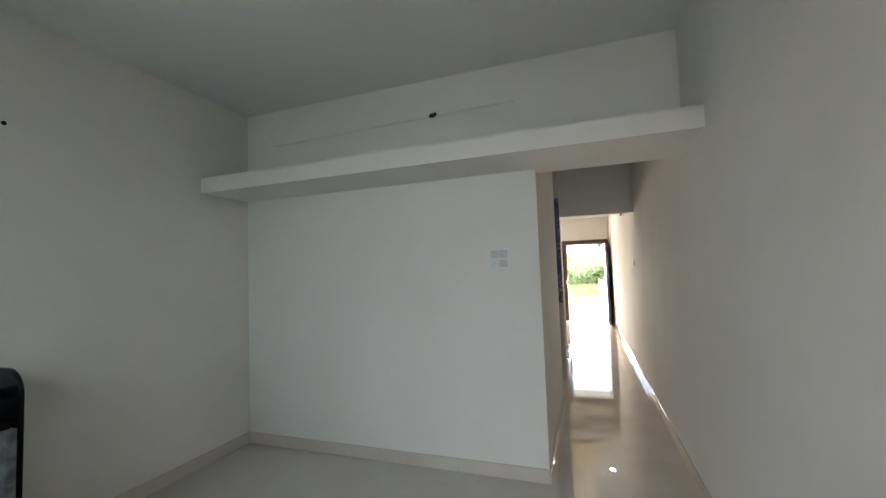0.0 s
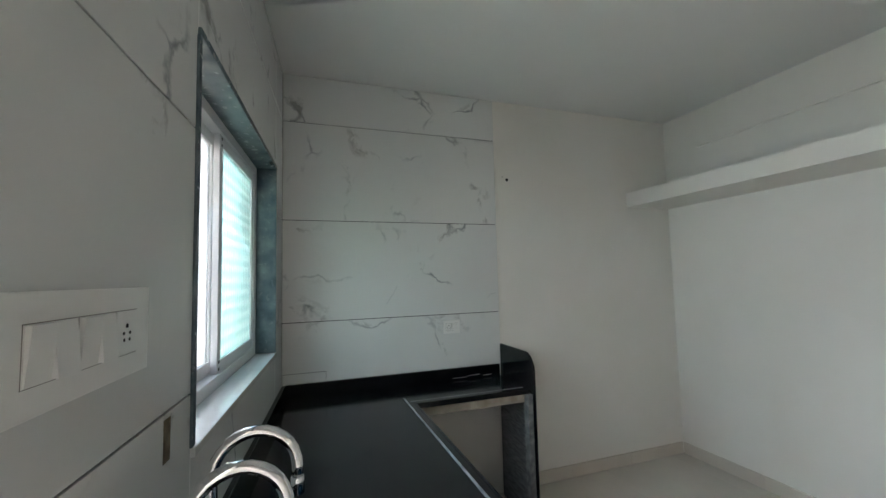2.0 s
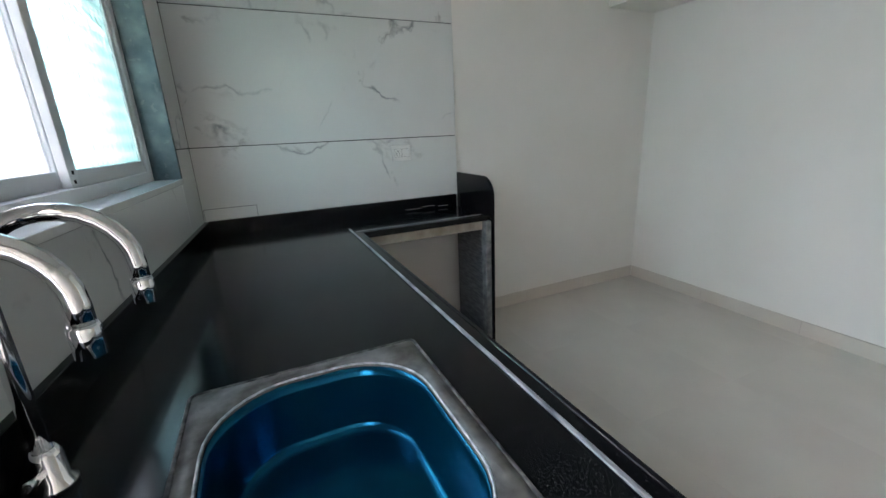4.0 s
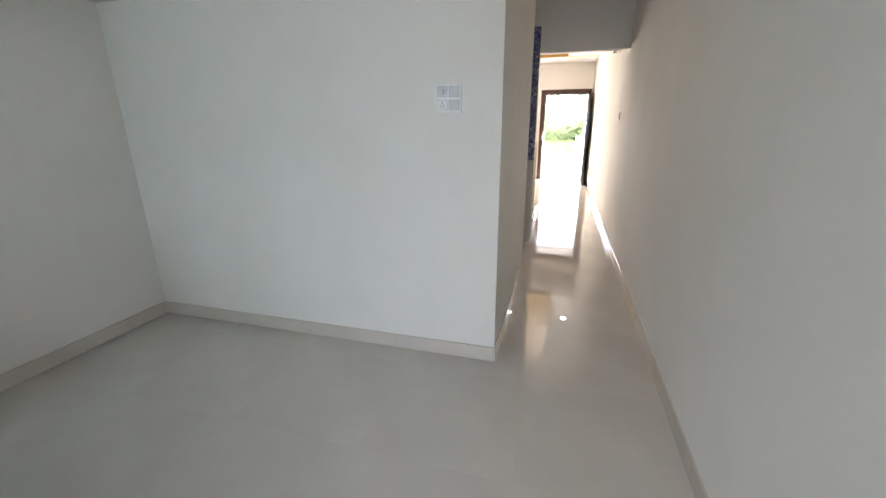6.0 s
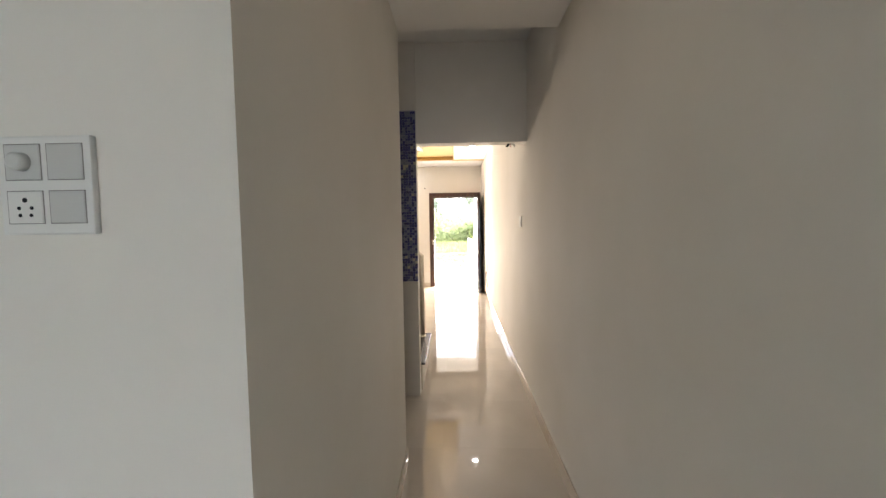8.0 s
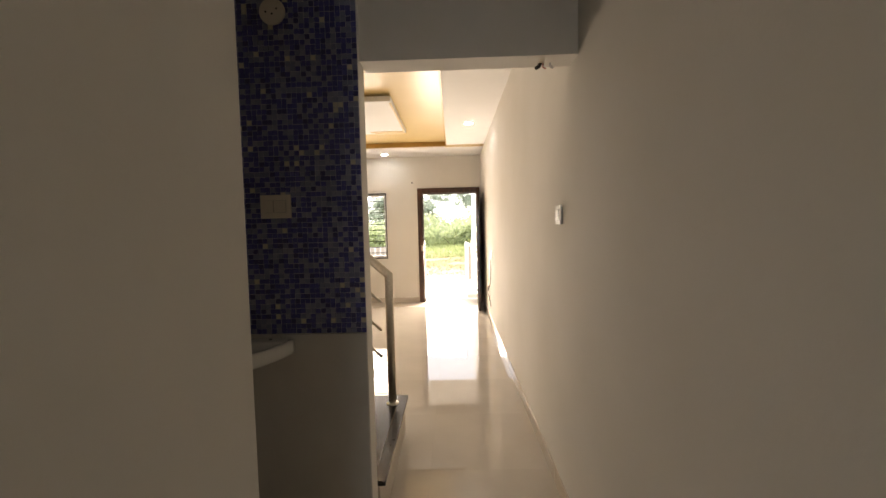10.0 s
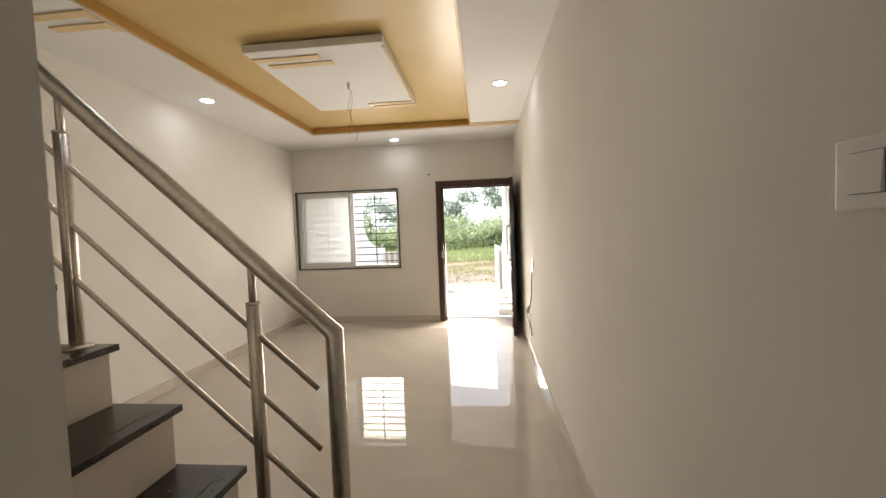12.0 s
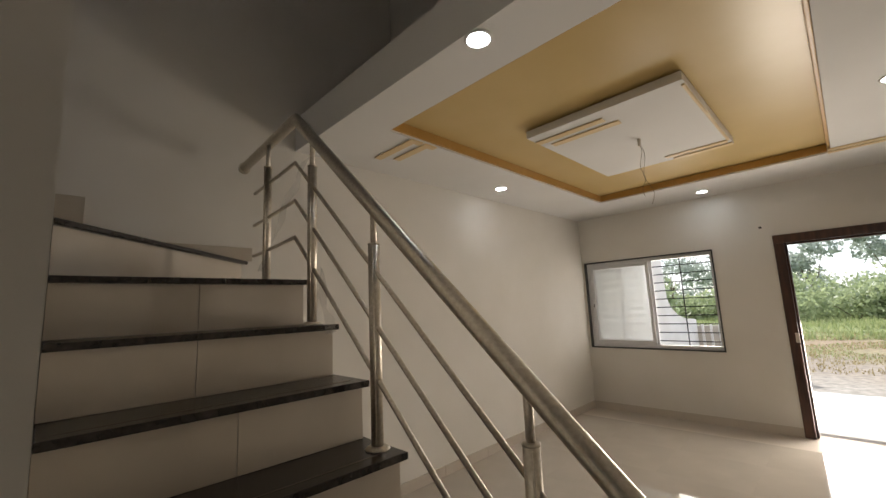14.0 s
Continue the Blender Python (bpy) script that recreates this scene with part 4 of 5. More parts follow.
def downlight(x, y):
    d = empty("downlight", x, y, ZH, "lit round white recessed ceiling lamp", "ceiling lamp", "hall downlights")
    part("ring", lathe([(0.062, -0.001), (0.062, -0.006), (0.052, -0.008)], sides=28), WHITE_PLASTIC, d)
    part("diffuser", lathe([(0.05, -0.004), (0.05, -0.0095)], sides=28), LED, d)
    return d


downlight(-0.285, 5.97)
for x, y in ((-2.95, 5.88), (-1.642, 7.866), (-1.615, 3.966)):
    copy_thing(bpy.data.objects["downlight"], Matrix.Translation((x, y, ZH)))

cord = empty("pendant_wires", -1.57, 5.75, PZ, "bare twisted lamp wires hanging from the ceiling panel", "wires")
piece("tube_end", lathe([(0.012, 0), (0.012, -0.05), (0.008, -0.055)][::-1], -1.57, 5.75, PZ - 0.001, 10), WARM_PLASTIC, cord)
WIRE = mat("twisted_brown_wire", (0.20, 0.15, 0.09), 0.6)
piece("wire", tube([(-1.57 + 0.014 * math.sin(k * 1.1), 5.75 + 0.01 * math.cos(k * 1.7), PZ - 0.05 - 0.035 * k) for k in range(12)], 0.0017, 6), WIRE, cord)
piece("wire", tube([(-1.565 + 0.02 * math.sin(k * 0.8) + 0.0035 * k, 5.745 + 0.012 * math.cos(k * 1.3), PZ - 0.05 - 0.038 * k) for k in range(13)], 0.0015, 6), WIRE, cord)

# ---- hall window ----
hw = empty("window_hall", (HX0 + HX1) / 2, YF, HZ0, "white sliding window with dark stone surround and iron bars", "window", kind="structure")
for nm, r in (("surround", (HX0, HX1, YF - 0.012, 8.38, HZ0, HZ0 + 0.014)), ("surround", (HX0, HX1, YF - 0.012, 8.38, HZ1 - 0.014, HZ1)),
              ("surround", (HX0, HX0 + 0.014, YF - 0.012, 8.38, HZ0 + 0.014, HZ1 - 0.014)), ("surround", (HX1 - 0.014, HX1, YF - 0.012, 8.38, HZ0 + 0.014, HZ1 - 0.014))):
    piece(nm, box(*r, 0.002), DARKFRAME, hw, "thin dark stone surround")
a0, a1, b0, b1 = HX0 + 0.014, HX1 - 0.014, HZ0 + 0.014, HZ1 - 0.014
I4 = Matrix.Identity(4)
piece("window_frame", boxes_m(((a0, a0 + 0.035, 8.24, 8.31, b0, b1), (a1 - 0.03, a1, 8.24, 8.31, b0, b1), (a0 + 0.035, a1 - 0.03, 8.24, 8.31, b0, b0 + 0.04), (a0 + 0.035, a1 - 0.03, 8.24, 8.31, b1 - 0.04, b1)), I4), UPVC, hw)
mid = (a0 + a1) / 2 + 0.03
for x0, x1, y, gl in ((a0 + 0.035, mid + 0.02, 8.25, MILKY), (a0 + 0.06, mid + 0.05, 8.285, CLEAR)):
    s = piece("sash", boxes_m(((x0, x0 + 0.04, y, y + 0.02, b0 + 0.04, b1 - 0.04), (x1 - 0.04, x1, y, y + 0.02, b0 + 0.04, b1 - 0.04), (x0 + 0.04, x1 - 0.04, y, y + 0.02, b0 + 0.04, b0 + 0.085), (x0 + 0.04, x1 - 0.04, y, y + 0.02, b1 - 0.085, b1 - 0.04)), I4), UPVC, hw)
    g = piece("pane", box(x0 + 0.04, x1 - 0.04, y + 0.008, y + 0.012, b0 + 0.085, b1 - 0.085), gl, s)
    g.visible_shadow = False
piece("latch", box(a0 + 0.05, a0 + 0.06, 8.243, 8.25, 1.36, 1.40, 0.001), DARK_HOLE, hw)
IRON = mat("black_painted_iron", (0.02, 0.02, 0.02), 0.5, 0.6)
grille = empty("window_grille", (HX0 + HX1) / 2, 8.35, HZ0, "black iron bar grille outside the hall window", "window grille")
for k in range(10):
    z = b0 + 0.085 + 0.105 * k
    piece("bar", box(a0, a1, 8.345, 8.357, z - 0.006, z + 0.006), IRON, grille)
for x in (a0 + 0.4, mid + 0.36):
    piece("upright", box(x - 0.006, x + 0.006, 8.357, 8.365, b0, b1), IRON, grille)

# ---- front door ----
dr = empty("door_front", DX0, YF, 0, "dark-stained wooden front doorway with the leaf swung open against the wall", "door", kind="structure")
for nm, r in (("door_jamb", (DX0, DX0 + 0.085, YF - 0.02, YF + 0.10, 0.0, DZ - 0.09)), ("door_jamb", (DX1 - 0.055, DX1, YF - 0.02, YF + 0.10, 0.0, DZ - 0.09)), ("door_head", (DX0, DX1, YF - 0.02, YF + 0.10, DZ - 0.09, DZ)),
              ("jamb_stop", (DX0 + 0.085, DX0 + 0.105, YF + 0.03, YF + 0.09, 0.0, DZ - 0.09)), ("head_stop", (DX0 + 0.105, DX1 - 0.055, YF + 0.03, YF + 0.09, DZ - 0.11, DZ - 0.09))):
    piece(nm, box(*r, 0.006, None, 2), WOOD, dr)
piece("strike_plate", box(DX0 + 0.055, DX0 + 0.0865, YF - 0.0215, YF + 0.012, 0.93, 1.03, 0.001), WARM_PLASTIC, dr, "brass-coloured strike plate")
LEAF = pose(-0.052, YF - 0.022, 0, 0, 0, 0) @ Matrix.Rotation(radians(-92.5), 4, "Z")
leaf = piece("door_leaf", box(-0.0, 0.90, -0.038, 0.0, 0.012, DZ - 0.1, 0.003, LEAF), DOORLAM, dr, "glossy dark wooden door leaf standing open")
for z0, z1 in ((0.15, 0.75), (0.85, 1.25), (1.35, 1.82)):
    piece("door_panel", box(0.14, 0.76, -0.046, -0.039, z0, z1, 0.004, LEAF), DOORLAM, leaf)
piece("pull_handle", tube([LEAF @ Vector(v) for v in ((0.80, -0.04, 1.02), (0.80, -0.085, 1.02), (0.80, -0.085, 1.36), (0.80, -0.04, 1.36))], 0.010, 10), STEEL, leaf, "long steel pull handle")
piece("lock", box(0.80, 0.87, -0.052, -0.039, 0.90, 0.98, 0.004, LEAF), STEEL, leaf, "steel door lock")
piece("lock_knob", tube([LEAF @ Vector((0.835, -0.052, 0.94)), LEAF @ Vector((0.835, -0.075, 0.94))], 0.018, 14), STEEL, leaf)
piece("tower_bolt", tube([LEAF @ Vector((0.86, -0.046, 0.10)), LEAF @ Vector((0.86, -0.046, 0.30))], 0.008, 8), STEEL, leaf)
piece("drilled_hole", tube([(-1.22, YF - 0.002, 2.155), (-1.22, YF + 0.001, 2.155)], 0.014, 12), DARK_HOLE, bpy.data.objects["wall_front"])

# plug and loose cable on the wall
plate("switchboard", pose(0.0, 6.25, 0.965, 0, 0, -90), 0.075, 0.12, ((0, 0, 0.045, 0.07, "blank"),), "ivory wall socket with a loose cable", True)
cable = empty("loose_cable", -0.01, 6.28, 0.9, "thin brown cable dangling in loops from the wall socket", "cable")
pts = [(-0.012, 6.27, 0.92), (-0.016, 6.30, 0.80), (-0.014, 6.34, 0.66), (-0.018, 6.42, 0.55), (-0.03, 6.52, 0.50), (-0.04, 6.56, 0.43), (-0.03, 6.48, 0.38), (-0.02, 6.38, 0.34), (-0.025, 6.28, 0.28)]
CABLE = mat("dark_brown_cable", (0.07, 0.045, 0.03), 0.5)
piece("cable", tube(pts, 0.0052, 6), CABLE, cable)
piece("cable", tube([(-0.018, 6.42, 0.55), (-0.03, 6.50, 0.46), (-0.04, 6.60, 0.44), (-0.035, 6.62, 0.48), (-0.02, 6.54, 0.52)], 0.0045, 6), CABLE, cable)
piece("cable", tube([(-0.03, 6.52, 0.50), (-0.02, 6.44, 0.42), (-0.03, 6.36, 0.40), (-0.05, 6.26, 0.36)], 0.0045, 6), CABLE, cable)

# ---- skirting ----


def skirting(name, x0, x1, y0, y1, along, label="beige tile skirting along the wall"):
    s = empty(name, (x0 + x1) / 2, (y0 + y1) / 2, 0, label, "skirting", kind="structure")
    a, b = (x0, x1) if along == "x" else (y0, y1)
    k = max(1, round((b - a) / 0.6))
    for i in range(k):
        p0, p1 = a + (b - a) * i / k + 0.0008, a + (b - a) * (i + 1) / k - 0.0008
        piece("skirting_tile", box(*((p0, p1, y0, y1) if along == "x" else (x0, x1, p0, p1)), 0.0, 0.088, 0.0015), SKIRT, s)


skirting("baseboard_partition", XL + 0.012, XC, -0.011, 0.0, "x")
skirting("baseboard_kitchen", XL, XL + 0.011, -1.635, -0.012, "y")
skirting("baseboard_passage", XC - 0.011 + 0.011, XC + 0.008, 0.0, 1.68, "y")
skirting("baseboard_right", -0.008, 0.0, -3.0, 7.25, "y")
skirting("baseboard_front", XL + 0.012, DX0, YF - 0.010, YF, "x")
skirting("baseboard_hall", XL, XL + 0.010, 3.52, YF - 0.012, "y")

# ---- outside ----
PORCH = empty("porch", -1.6, 9.8, -0.1, "sunlit pale cement porch in front of the door", "porch", kind="structure")
PTILE = varied("pale_porch_tile", (0.60, 0.58, 0.54), (0.68, 0.66, 0.62), 2.0, 0.15, rough_var=0.05)
piece("porch_floor", box(XL - 0.1, 0.1, 8.4, 11.3, -0.35, -0.10, 0.004), PTILE, PORCH)
piece("step_edge", box(DX0 - 0.1, 0.0, 8.4, 8.62, -0.10, -0.02, 0.004), CONCRETE, PORCH)


structure("porch_canopy", boxes((XL - 0.12, 0.12, 8.4, 11.05, 2.55, 2.7)), OUTWALL, "plain concrete canopy over the porch", "canopy")


def side_wall(name, x0, x1, prof, label):
    bm = prism(prof, x0, x1)
    for v in bm.verts:
        v.co = Vector((v.co.z, v.co.x, v.co.y))
    bmesh.ops.recalc_face_normals(bm, faces=bm.faces[:])
    return tagged(link(name, bm, OUTWALL), label, "boundary wall", kind="structure")


curve = [(11.8 + 1.75 * (1 - math.cos(a)), 0.93 + 0.62 * (1 - math.sin(a))) for a in [math.pi / 2 * k / 10 for k in range(11)]]
side_wall("boundary_wall_left", -3.42, -3.3, [(8.4, -0.3), (13.8, -0.3), (13.8, 0.90)] + curve[::-1] + [(11.65, 3.0), (8.4, 3.0)], "white plastered boundary wall with a curved falling top")
curve = [(11.55 + 0.9 * (1 - math.cos(a)), 0.95 + 0.62 * (1 - math.sin(a))) for a in [math.pi / 2 * k / 10 for k in range(11)]]
side_wall("boundary_wall_right", 0.0, 0.12, [(8.4, -0.3), (12.5, -0.3), (12.5, 0.92)] + curve[::-1] + [(11.4, 2.6), (8.4, 2.6)], "white plastered boundary wall with a curved falling top")
BEIGE_OUT = varied("beige_exterior_paint", (0.45, 0.40, 0.33), (0.52, 0.47, 0.40), 2, 0.8)
front = empty("front_low_wall", -2.8, 13.8, -0.3, "low beige front wall with upright ribs", "wall")
piece("low_wall", box(-3.42, -1.9, 13.805, 13.9, -0.3, 0.76, 0.01), BEIGE_OUT, front)
for k in range(9):
    piece("rib", box(-3.38 + 0.17 * k, -3.33 + 0.17 * k, 13.775, 13.804, -0.3, 0.78, 0.004), OUTWALL, front)
side = empty("side_low_wall", -0.1, 13.8, -0.3, "low beige side wall with upright ribs beyond the porch", "wall")
piece("low_wall", box(-0.06, 0.04, 12.505, 15.2, -0.3, 0.80, 0.01), BEIGE_OUT, side)
for k in range(12):
    piece("rib", box(-0.10, -0.061, 12.53 + 0.22 * k, 12.60 + 0.22 * k, -0.3, 0.84, 0.004), OUTWALL, side)
# ledges stepping along the foot of the wall
ledges = empty("porch_ledges", -0.15, 10.5, -0.1, "pale cement ledges at the foot of the boundary wall", "ledge")
for k in range(4):
    piece("ledge", box(-0.24 + 0.02 * k, -0.001, 9.0 + 0.62 * k, 9.34 + 0.62 * k, -0.0995, 0.0, 0.006), CONCRETE, ledges)
# bladed plant behind the low wall
plant = empty("garden_plant", 0.35, 14.0, -0.3, "yellow-green bladed plant behind the low wall", "plant")
blade_rng = random.Random(4)
YELLOW = varied("yellow_green_leaf", (0.30, 0.38, 0.06), (0.50, 0.52, 0.14), 8, 0.5)
for k in range(16):
    a, up, out = blade_rng.uniform(0, 6.28), blade_rng.uniform(1.0, 1.55), blade_rng.uniform(0.15, 0.45)
    c, sn = math.cos(a), math.sin(a)
    piece("blade", tube([(0.35, 14.0, -0.31), (0.35 + c * out * 0.3, 14.0 + sn * out * 0.3, up * 0.6), (0.35 + c * out, 14.0 + sn * out, up)], 0.03, 5, True, 0.004), YELLOW, plant)


def ground_material():
    """Gravel track, then dry earth, then grass, with ragged borders."""
    m = mat("open_ground", (0.2, 0.2, 0.1), 0.95)
    n, l, p = nodes(m)
    tc = n.new("ShaderNodeTexCoord")
    sep = n.new("ShaderNodeSeparateXYZ")
    l.new(tc.outputs["Object"], sep.inputs["Vector"])
    big = n.new("ShaderNodeTexNoise")
    big.inputs["Scale"].default_value, big.inputs["Detail"].default_value = 0.45, 8
    l.new(tc.outputs["Object"], big.inputs["Vector"])
    off = n.new("ShaderNodeMath")
    off.operation = "MULTIPLY_ADD"
    off.inputs[1].default_value = 6.0
    l.new(big.outputs["Fac"], off.inputs[0])
    l.new(sep.outputs["Y"], off.inputs[2])
    mr = n.new("ShaderNodeMapRange")
    mr.inputs["From Min"].default_value, mr.inputs["From Max"].default_value = 15.0, 44.0
    l.new(off.outputs["Value"], mr.inputs["Value"])
    r = n.new("ShaderNodeValToRGB")
    e = r.color_ramp.elements
    e[0].position, e[0].color = 0.0, (0.26, 0.24, 0.21, 1)
    e[1].position, e[1].color = 0.16, (0.20, 0.165, 0.125, 1)
    for pos, c in ((0.20, (0.19, 0.16, 0.08, 1)), (0.32, (0.20, 0.14, 0.08, 1)), (0.45, (0.15, 0.17, 0.05, 1)), (1.0, (0.11, 0.17, 0.035, 1))):
        q = e.new(pos)
        q.color = c
    l.new(mr.outputs["Result"], r.inputs["Fac"])
    fine = n.new("ShaderNodeTexNoise")
    fine.inputs["Scale"].default_value, fine.inputs["Detail"].default_value = 7, 8
    l.new(tc.outputs["Object"], fine.inputs["Vector"])
    mix = n.new("ShaderNodeMixRGB")
    mix.blend_type = "OVERLAY"
    mix.inputs["Fac"].default_value = 0.8
    l.new(r.outputs["Color"], mix.inputs["Color1"])
    l.new(fine.outputs["Fac"], mix.inputs["Color2"])
    l.new(mix.outputs["Color"], p.inputs["Base Color"])
    return m


bm = bmesh.new()
bmesh.ops.create_grid(bm, x_segments=60, y_segments=60, size=400)
for v in bm.verts:
    v.co.z = -0.30
structure("ground", bm, ground_material(), "open ground of gravel, dry earth and rough grass", "ground")


def leaf_material(name, a, b):
    m = mat(name, a, 0.6)
    n, l, p = nodes(m)
    ge = n.new("ShaderNodeNewGeometry")
    r = n.new("ShaderNodeValToRGB")
    r.color_ramp.elements[0].color, r.color_ramp.elements[1].color = (*a, 1), (*b, 1)
    l.new(ge.outputs["Random Per Island"], r.inputs["Fac"])
    l.new(r.outputs["Color"], p.inputs["Base Color"])
    tr, ms = n.new("ShaderNodeBsdfTranslucent"), n.new("ShaderNodeMixShader")
    ms.inputs["Fac"].default_value = 0.45
    l.new(r.outputs["Color"], tr.inputs["Color"])
    l.new(p.outputs["BSDF"], ms.inputs[1])
    l.new(tr.outputs["BSDF"], ms.inputs[2])
    l.new(ms.outputs["Shader"], n["Material Output"].inputs["Surface"])
    return m


# bush leaves paled and tree leaves greyed: distance haze put into their colour
LEAF_A = leaf_material("bush_leaf", (0.24, 0.29, 0.15), (0.40, 0.45, 0.25))
LEAF_HAZED = leaf_material("haze_greyed_tree_leaf", (0.30, 0.34, 0.29), (0.40, 0.44, 0.38))
GRASS = leaf_material("grass_blade", (0.19, 0.24, 0.09), (0.34, 0.36, 0.17))
DRY = leaf_material("dry_grass_blade", (0.22, 0.17, 0.08), (0.34, 0.28, 0.15))
BARK = varied("bark", (0.09, 0.06, 0.04), (0.15, 0.11, 0.08), 8, 0.9)
rng = np.random.default_rng(7)


def leaf_cloud(blobs, count, size):
    """Small bent leaves scattered in the shells of several uneven blobs."""
    verts, faces = [], []
    w = np.array([b[3] ** 2 for b in blobs])
    pick = rng.choice(len(blobs), count, p=w / w.sum())
    for i in pick:
        cx, cy, cz, r, flat = blobs[i]
        d = rng.normal(size=3)
        d /= np.linalg.norm(d)
        q = np.array((cx, cy, cz)) + d * r * rng.uniform(0.45, 1.05) * np.array((1, 1, flat))
        if q[2] < -0.28:
            q[2] = -0.28 + rng.uniform(0, 0.2)
        a, b = rng.normal(size=3), rng.normal(size=3)
        a /= np.linalg.norm(a)
        b -= a * a.dot(b)
        b /= np.linalg.norm(b)
        s = size * rng.uniform(0.6, 1.4)
        k = len(verts)
        verts += [q - a * s, q + b * s * 0.45, q + a * s, q - b * s * 0.45]
        faces.append((k, k + 1, k + 2, k + 3))
    return verts, faces


def from_lists(name, verts, faces, material):
    me = bpy.data.meshes.new(name)
    me.from_pydata([tuple(v) for v in verts], [], faces)
    me.materials.append(material)
    return new(name, me)


def bush(x, y, r, h, material, count, size, label):
    b = empty("bush", x, y, -0.3, label, "bush", "bushes beyond the track")
    blobs = [(x + rng.uniform(-r, r) * 0.7, y + rng.uniform(-r, r) * 0.5, -0.3 + h * rng.uniform(0.2, 0.8), r * rng.uniform(0.3, 0.55), rng.uniform(0.7, 1.1)) for _ in range(8)]
    bpy.context.view_layer.update()
    ob = child_of(from_lists("foliage", *leaf_cloud(blobs, count, size), material), b)
    for k in range(4):
        q = blobs[k]
        piece("stem", tube([(x + 0.1 * k, y, -0.32), ((x + q[0]) / 2 + 0.1, (y + q[1]) / 2, q[2] * 0.5), (q[0], q[1], q[2])], 0.03, 6, True, 0.008), BARK, b)
    return b


def tree(x, y, h, r, count, size, label):
    t = empty("tree", x, y, -0.3, label, "tree", "trees behind the field")
    lean = rng.uniform(-0.4, 0.4)
    top = (x + lean, y, h * 0.62)
    piece("trunk", tube([(x, y, -0.35), (x + lean * 0.3, y, h * 0.25), top], 0.16 * h / 6, 8, True, 0.06), BARK, t)
    blobs = []
    for k in range(11):
        a = rng.uniform(0, 2 * math.pi)
        d = r * rng.uniform(0.2, 0.9)
        blobs.append((top[0] + d * math.cos(a), y + d * math.sin(a) * 0.7, h * rng.uniform(0.45, 1.0), r * rng.uniform(0.22, 0.48), rng.uniform(0.6, 0.9)))
    for q in blobs[:5]:
        piece("limb", tube([(x + lean * 0.4, y, h * 0.35), ((x + q[0]) / 2, (y + q[1]) / 2, h * 0.5), (q[0], q[1], q[2])], 0.07, 6, True, 0.015), BARK, t)
    bpy.context.view_layer.update()
    child_of(from_lists("crown", *leaf_cloud(blobs, count, size), LEAF_HAZED), t)
    return t


def field(name, n, x0, x1, y0, y1, hmin, hmax, wdt, material, label):
    verts, faces = [], []
    for _ in range(n):
        x, y = rng.uniform(x0, x1), rng.uniform(y0, y1)
        if noise.noise((x * 0.5, y * 0.5, 3.0)) < -0.12:
            continue
        h, a = rng.uniform(hmin, hmax), rng.uniform(0, math.pi)
        dx, dy = wdt * math.cos(a), wdt * math.sin(a)
        lx, ly = rng.normal(0, h * 0.35, 2)
        k = len(verts)
        verts += [(x - dx, y - dy, -0.30), (x + dx, y + dy, -0.30), (x + lx, y + ly, -0.30 + h)]
        faces.append((k, k + 1, k + 2))
    return tagged(from_lists(name, verts, faces, material), label, "grass", kind="stuff")


field("dry_grass", 16000, -8, 5, 14.6, 26, 0.02, 0.09, 0.014, DRY, "patchy dry grass and weeds beside the track")
field("low_grass", 9000, -8, 5, 17, 27, 0.02, 0.10, 0.014, GRASS, "patchy low green grass beside the track")
field("grass", 20000, -16, 9, 22.5, 40, 0.08, 0.34, 0.03, GRASS, "tall rough green grass of the open field")
for x, y, r, h, c in ((-0.6, 37, 2.6, 2.0, 2400), (-4.2, 36, 2.6, 1.7, 2200), (3.0, 36, 2.8, 2.4, 2400), (-8.2, 38, 3.0, 2.4, 2400), (1.0, 42, 3.4, 3.2, 2600), (-12.5, 39, 3.2, 2.6, 2400), (-3.4, 43, 3.2, 2.9, 2400), (-17, 40, 3.4, 3.0, 2400), (6.0, 41, 3.2, 3.2, 2200), (-21, 42, 3.4, 3.4, 2200)):
    bush(x, y, r, h, LEAF_A, c, 0.16, "loose bright-green bush growing from the rough grass")
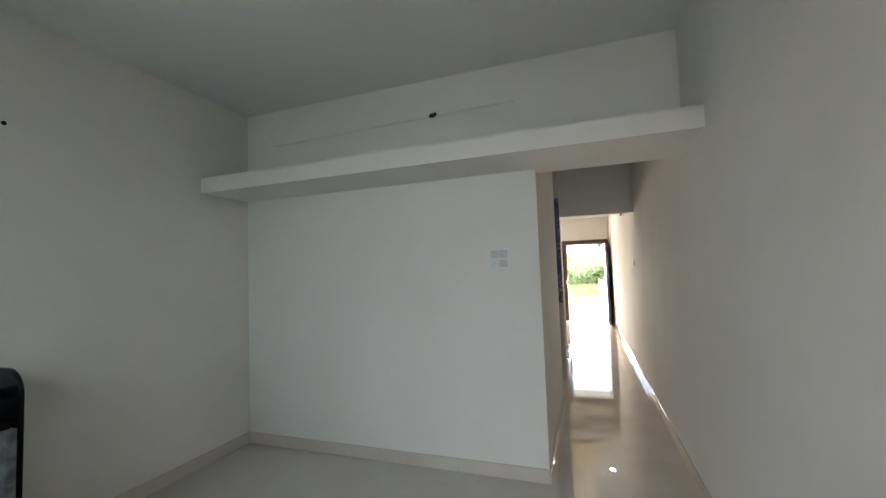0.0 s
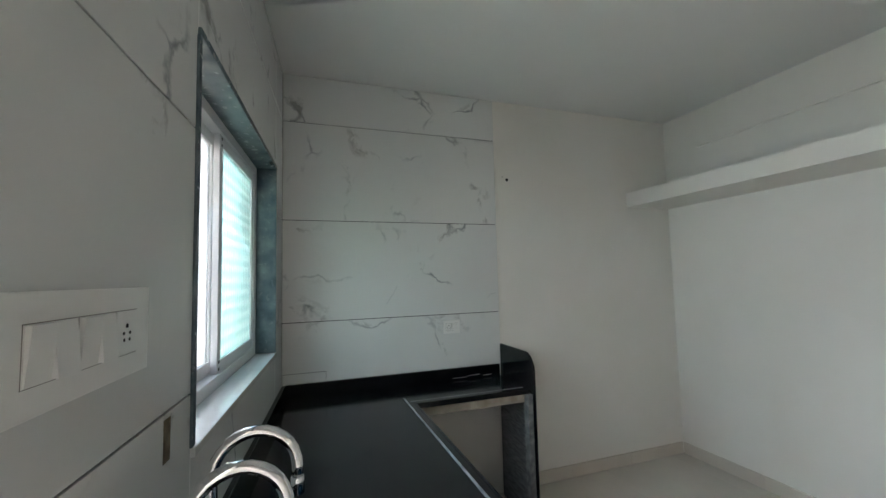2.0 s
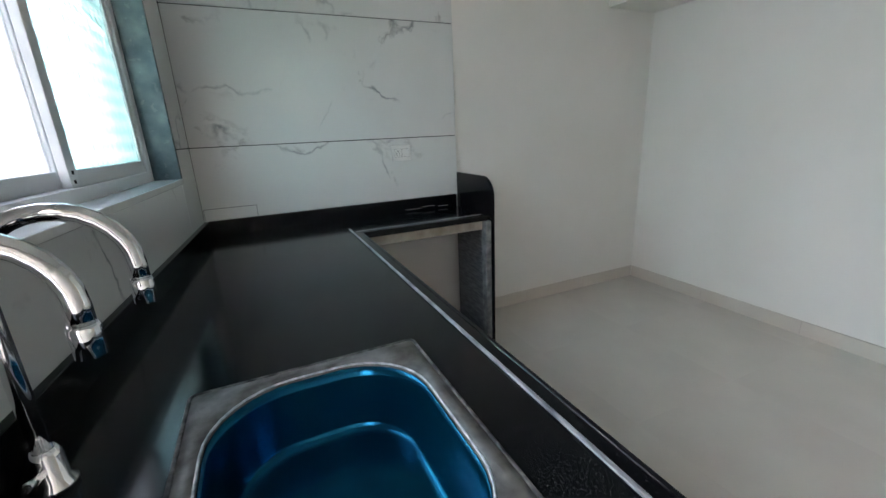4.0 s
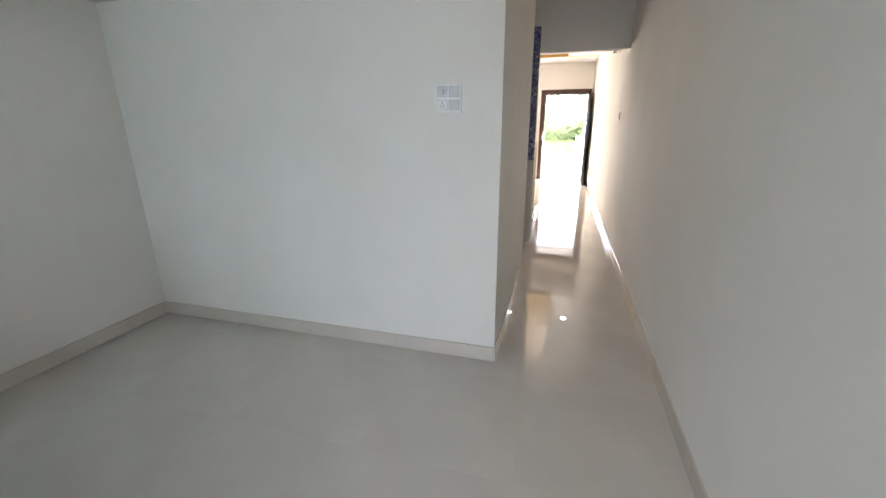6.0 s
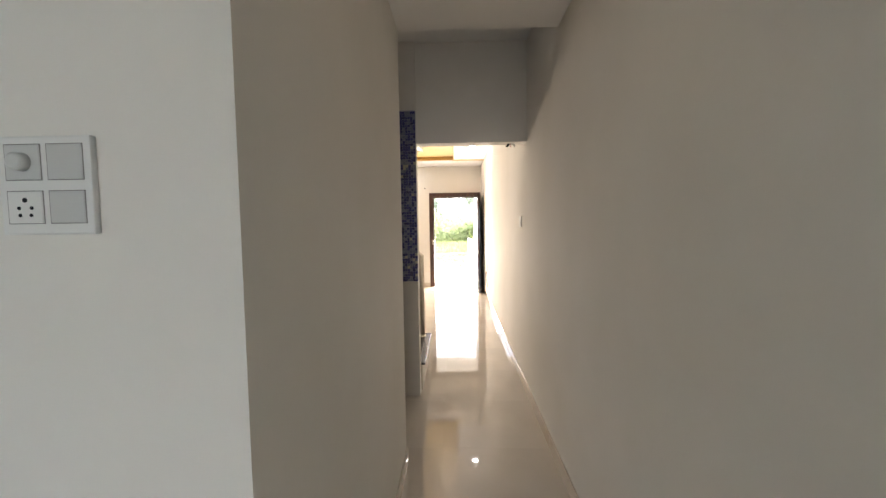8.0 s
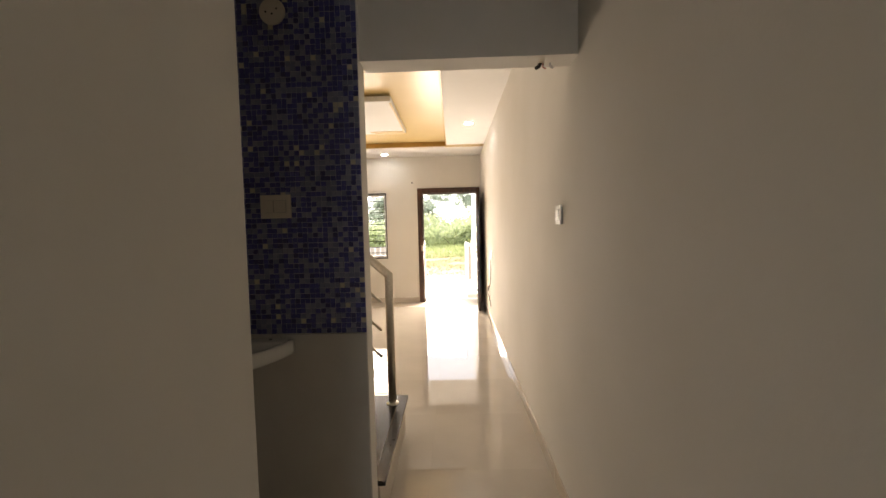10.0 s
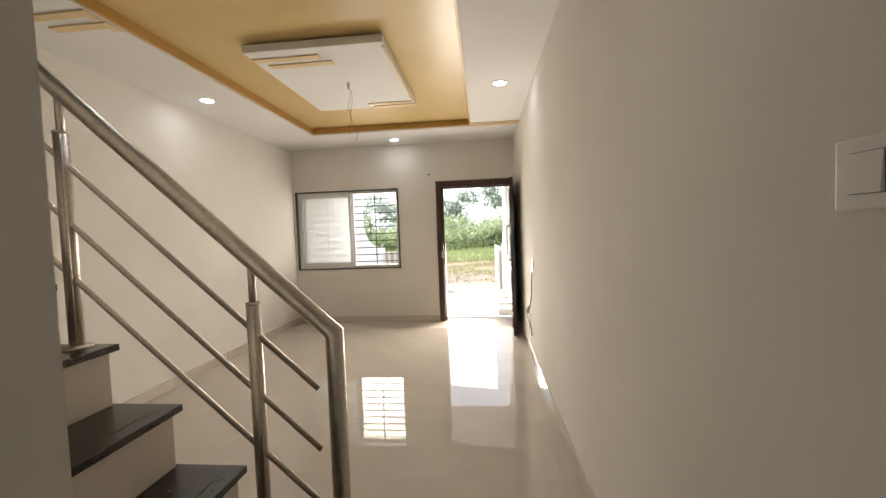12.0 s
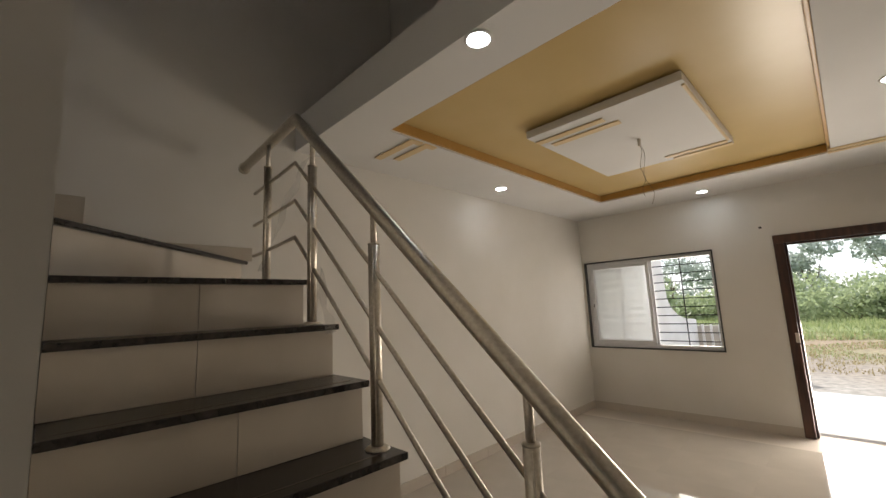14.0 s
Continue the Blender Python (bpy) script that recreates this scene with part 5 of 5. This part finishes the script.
for x, y, h, r, c in ((-3.4, 60, 6.0, 3.8, 1800), (2.6, 57, 7.0, 3.8, 2000), (-10, 58, 5.6, 3.6, 1700), (8.5, 62, 7.2, 4.2, 1800), (-17, 61, 6.6, 4.2, 1700), (-24, 58, 6.4, 4.0, 1700), (-19.5, 47, 6.4, 2.8, 1800), (-30, 60, 6.8, 4.4, 1600)):
    tree(x, y, h, r, c, 0.26, "tree with an open crown, haze put into its grey-green leaf colour")
# far woods take the same haze-greyed leaf colour
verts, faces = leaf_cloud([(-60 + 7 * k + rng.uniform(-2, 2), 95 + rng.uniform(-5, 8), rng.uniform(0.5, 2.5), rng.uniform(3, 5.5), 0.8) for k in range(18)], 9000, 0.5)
tagged(from_lists("far_woods", verts, faces, LEAF_HAZED), "far line of green woods, haze put into the leaf colour", "woods", kind="stuff")
# wall added behind the kitchen window, high and near to cut off low skylight
structure("rear_skylight_block_wall", boxes((-6, 3, -5.35, -5.2, -0.3, 3.3)), OUTWALL, "white rear yard wall added beyond the kitchen window to block low skylight", "wall")

# ---- pieces of floor and mosaic ----
floor = bpy.data.objects["floor_slab"]
xs = [XL + 0.001 + 0.66 * k for k in range(6)]
ys = [-3.45 + 0.66 * k for k in range(19)]
bm = box(0, 0.6599, 0, 0.6599, -0.0022, 0.0, 0.0002)
tile_mesh = mesh_of("floor_tile", bm)
tile_mesh.materials.append(FLOOR)
for x in xs[:5]:
    for y in ys[:18]:
        if y + 0.66 > 8.42:
            continue
        t = new("floor_tile", tile_mesh)
        t.parent, t.location = floor, (x, y, 0)

chip = mesh_of("mosaic_tile", box(-0.0094, 0.0094, -0.0035, 0.0, -0.0094, 0.0094, 0.001))
chip.materials.append(MOSAIC)
proto = np.array([v.co[:] for v in chip.vertices])
pfaces = [tuple(q.vertices) for q in chip.polygons]
rest_v, rest_f, made = [], [], 0
for i in range(int((MZ1 - MZ0) / PITCH)):
    for k in range(68):
        x, z = XC - 0.0108 - PITCH * k, MZ0 + 0.0105 + PITCH * i
        jx, jz = rng.normal(0, 0.0004, 2)
        if k < 7 and 3 <= i < 45 and made < 294:
            t = new("mosaic_tile", chip)
            t.parent, t.location = wall_m, (x + jx, 2.5857, z + jz)
            made += 1
        else:
            b0 = len(rest_v)
            rest_v += [tuple(q) for q in proto + np.array((x + jx, 2.5857, z + jz))]
            rest_f += [tuple(b0 + q for q in f) for f in pfaces]
rest = from_lists("mosaic_field", rest_v, rest_f, MOSAIC)
rest.parent = wall_m
rest["kind"] = "stuff"
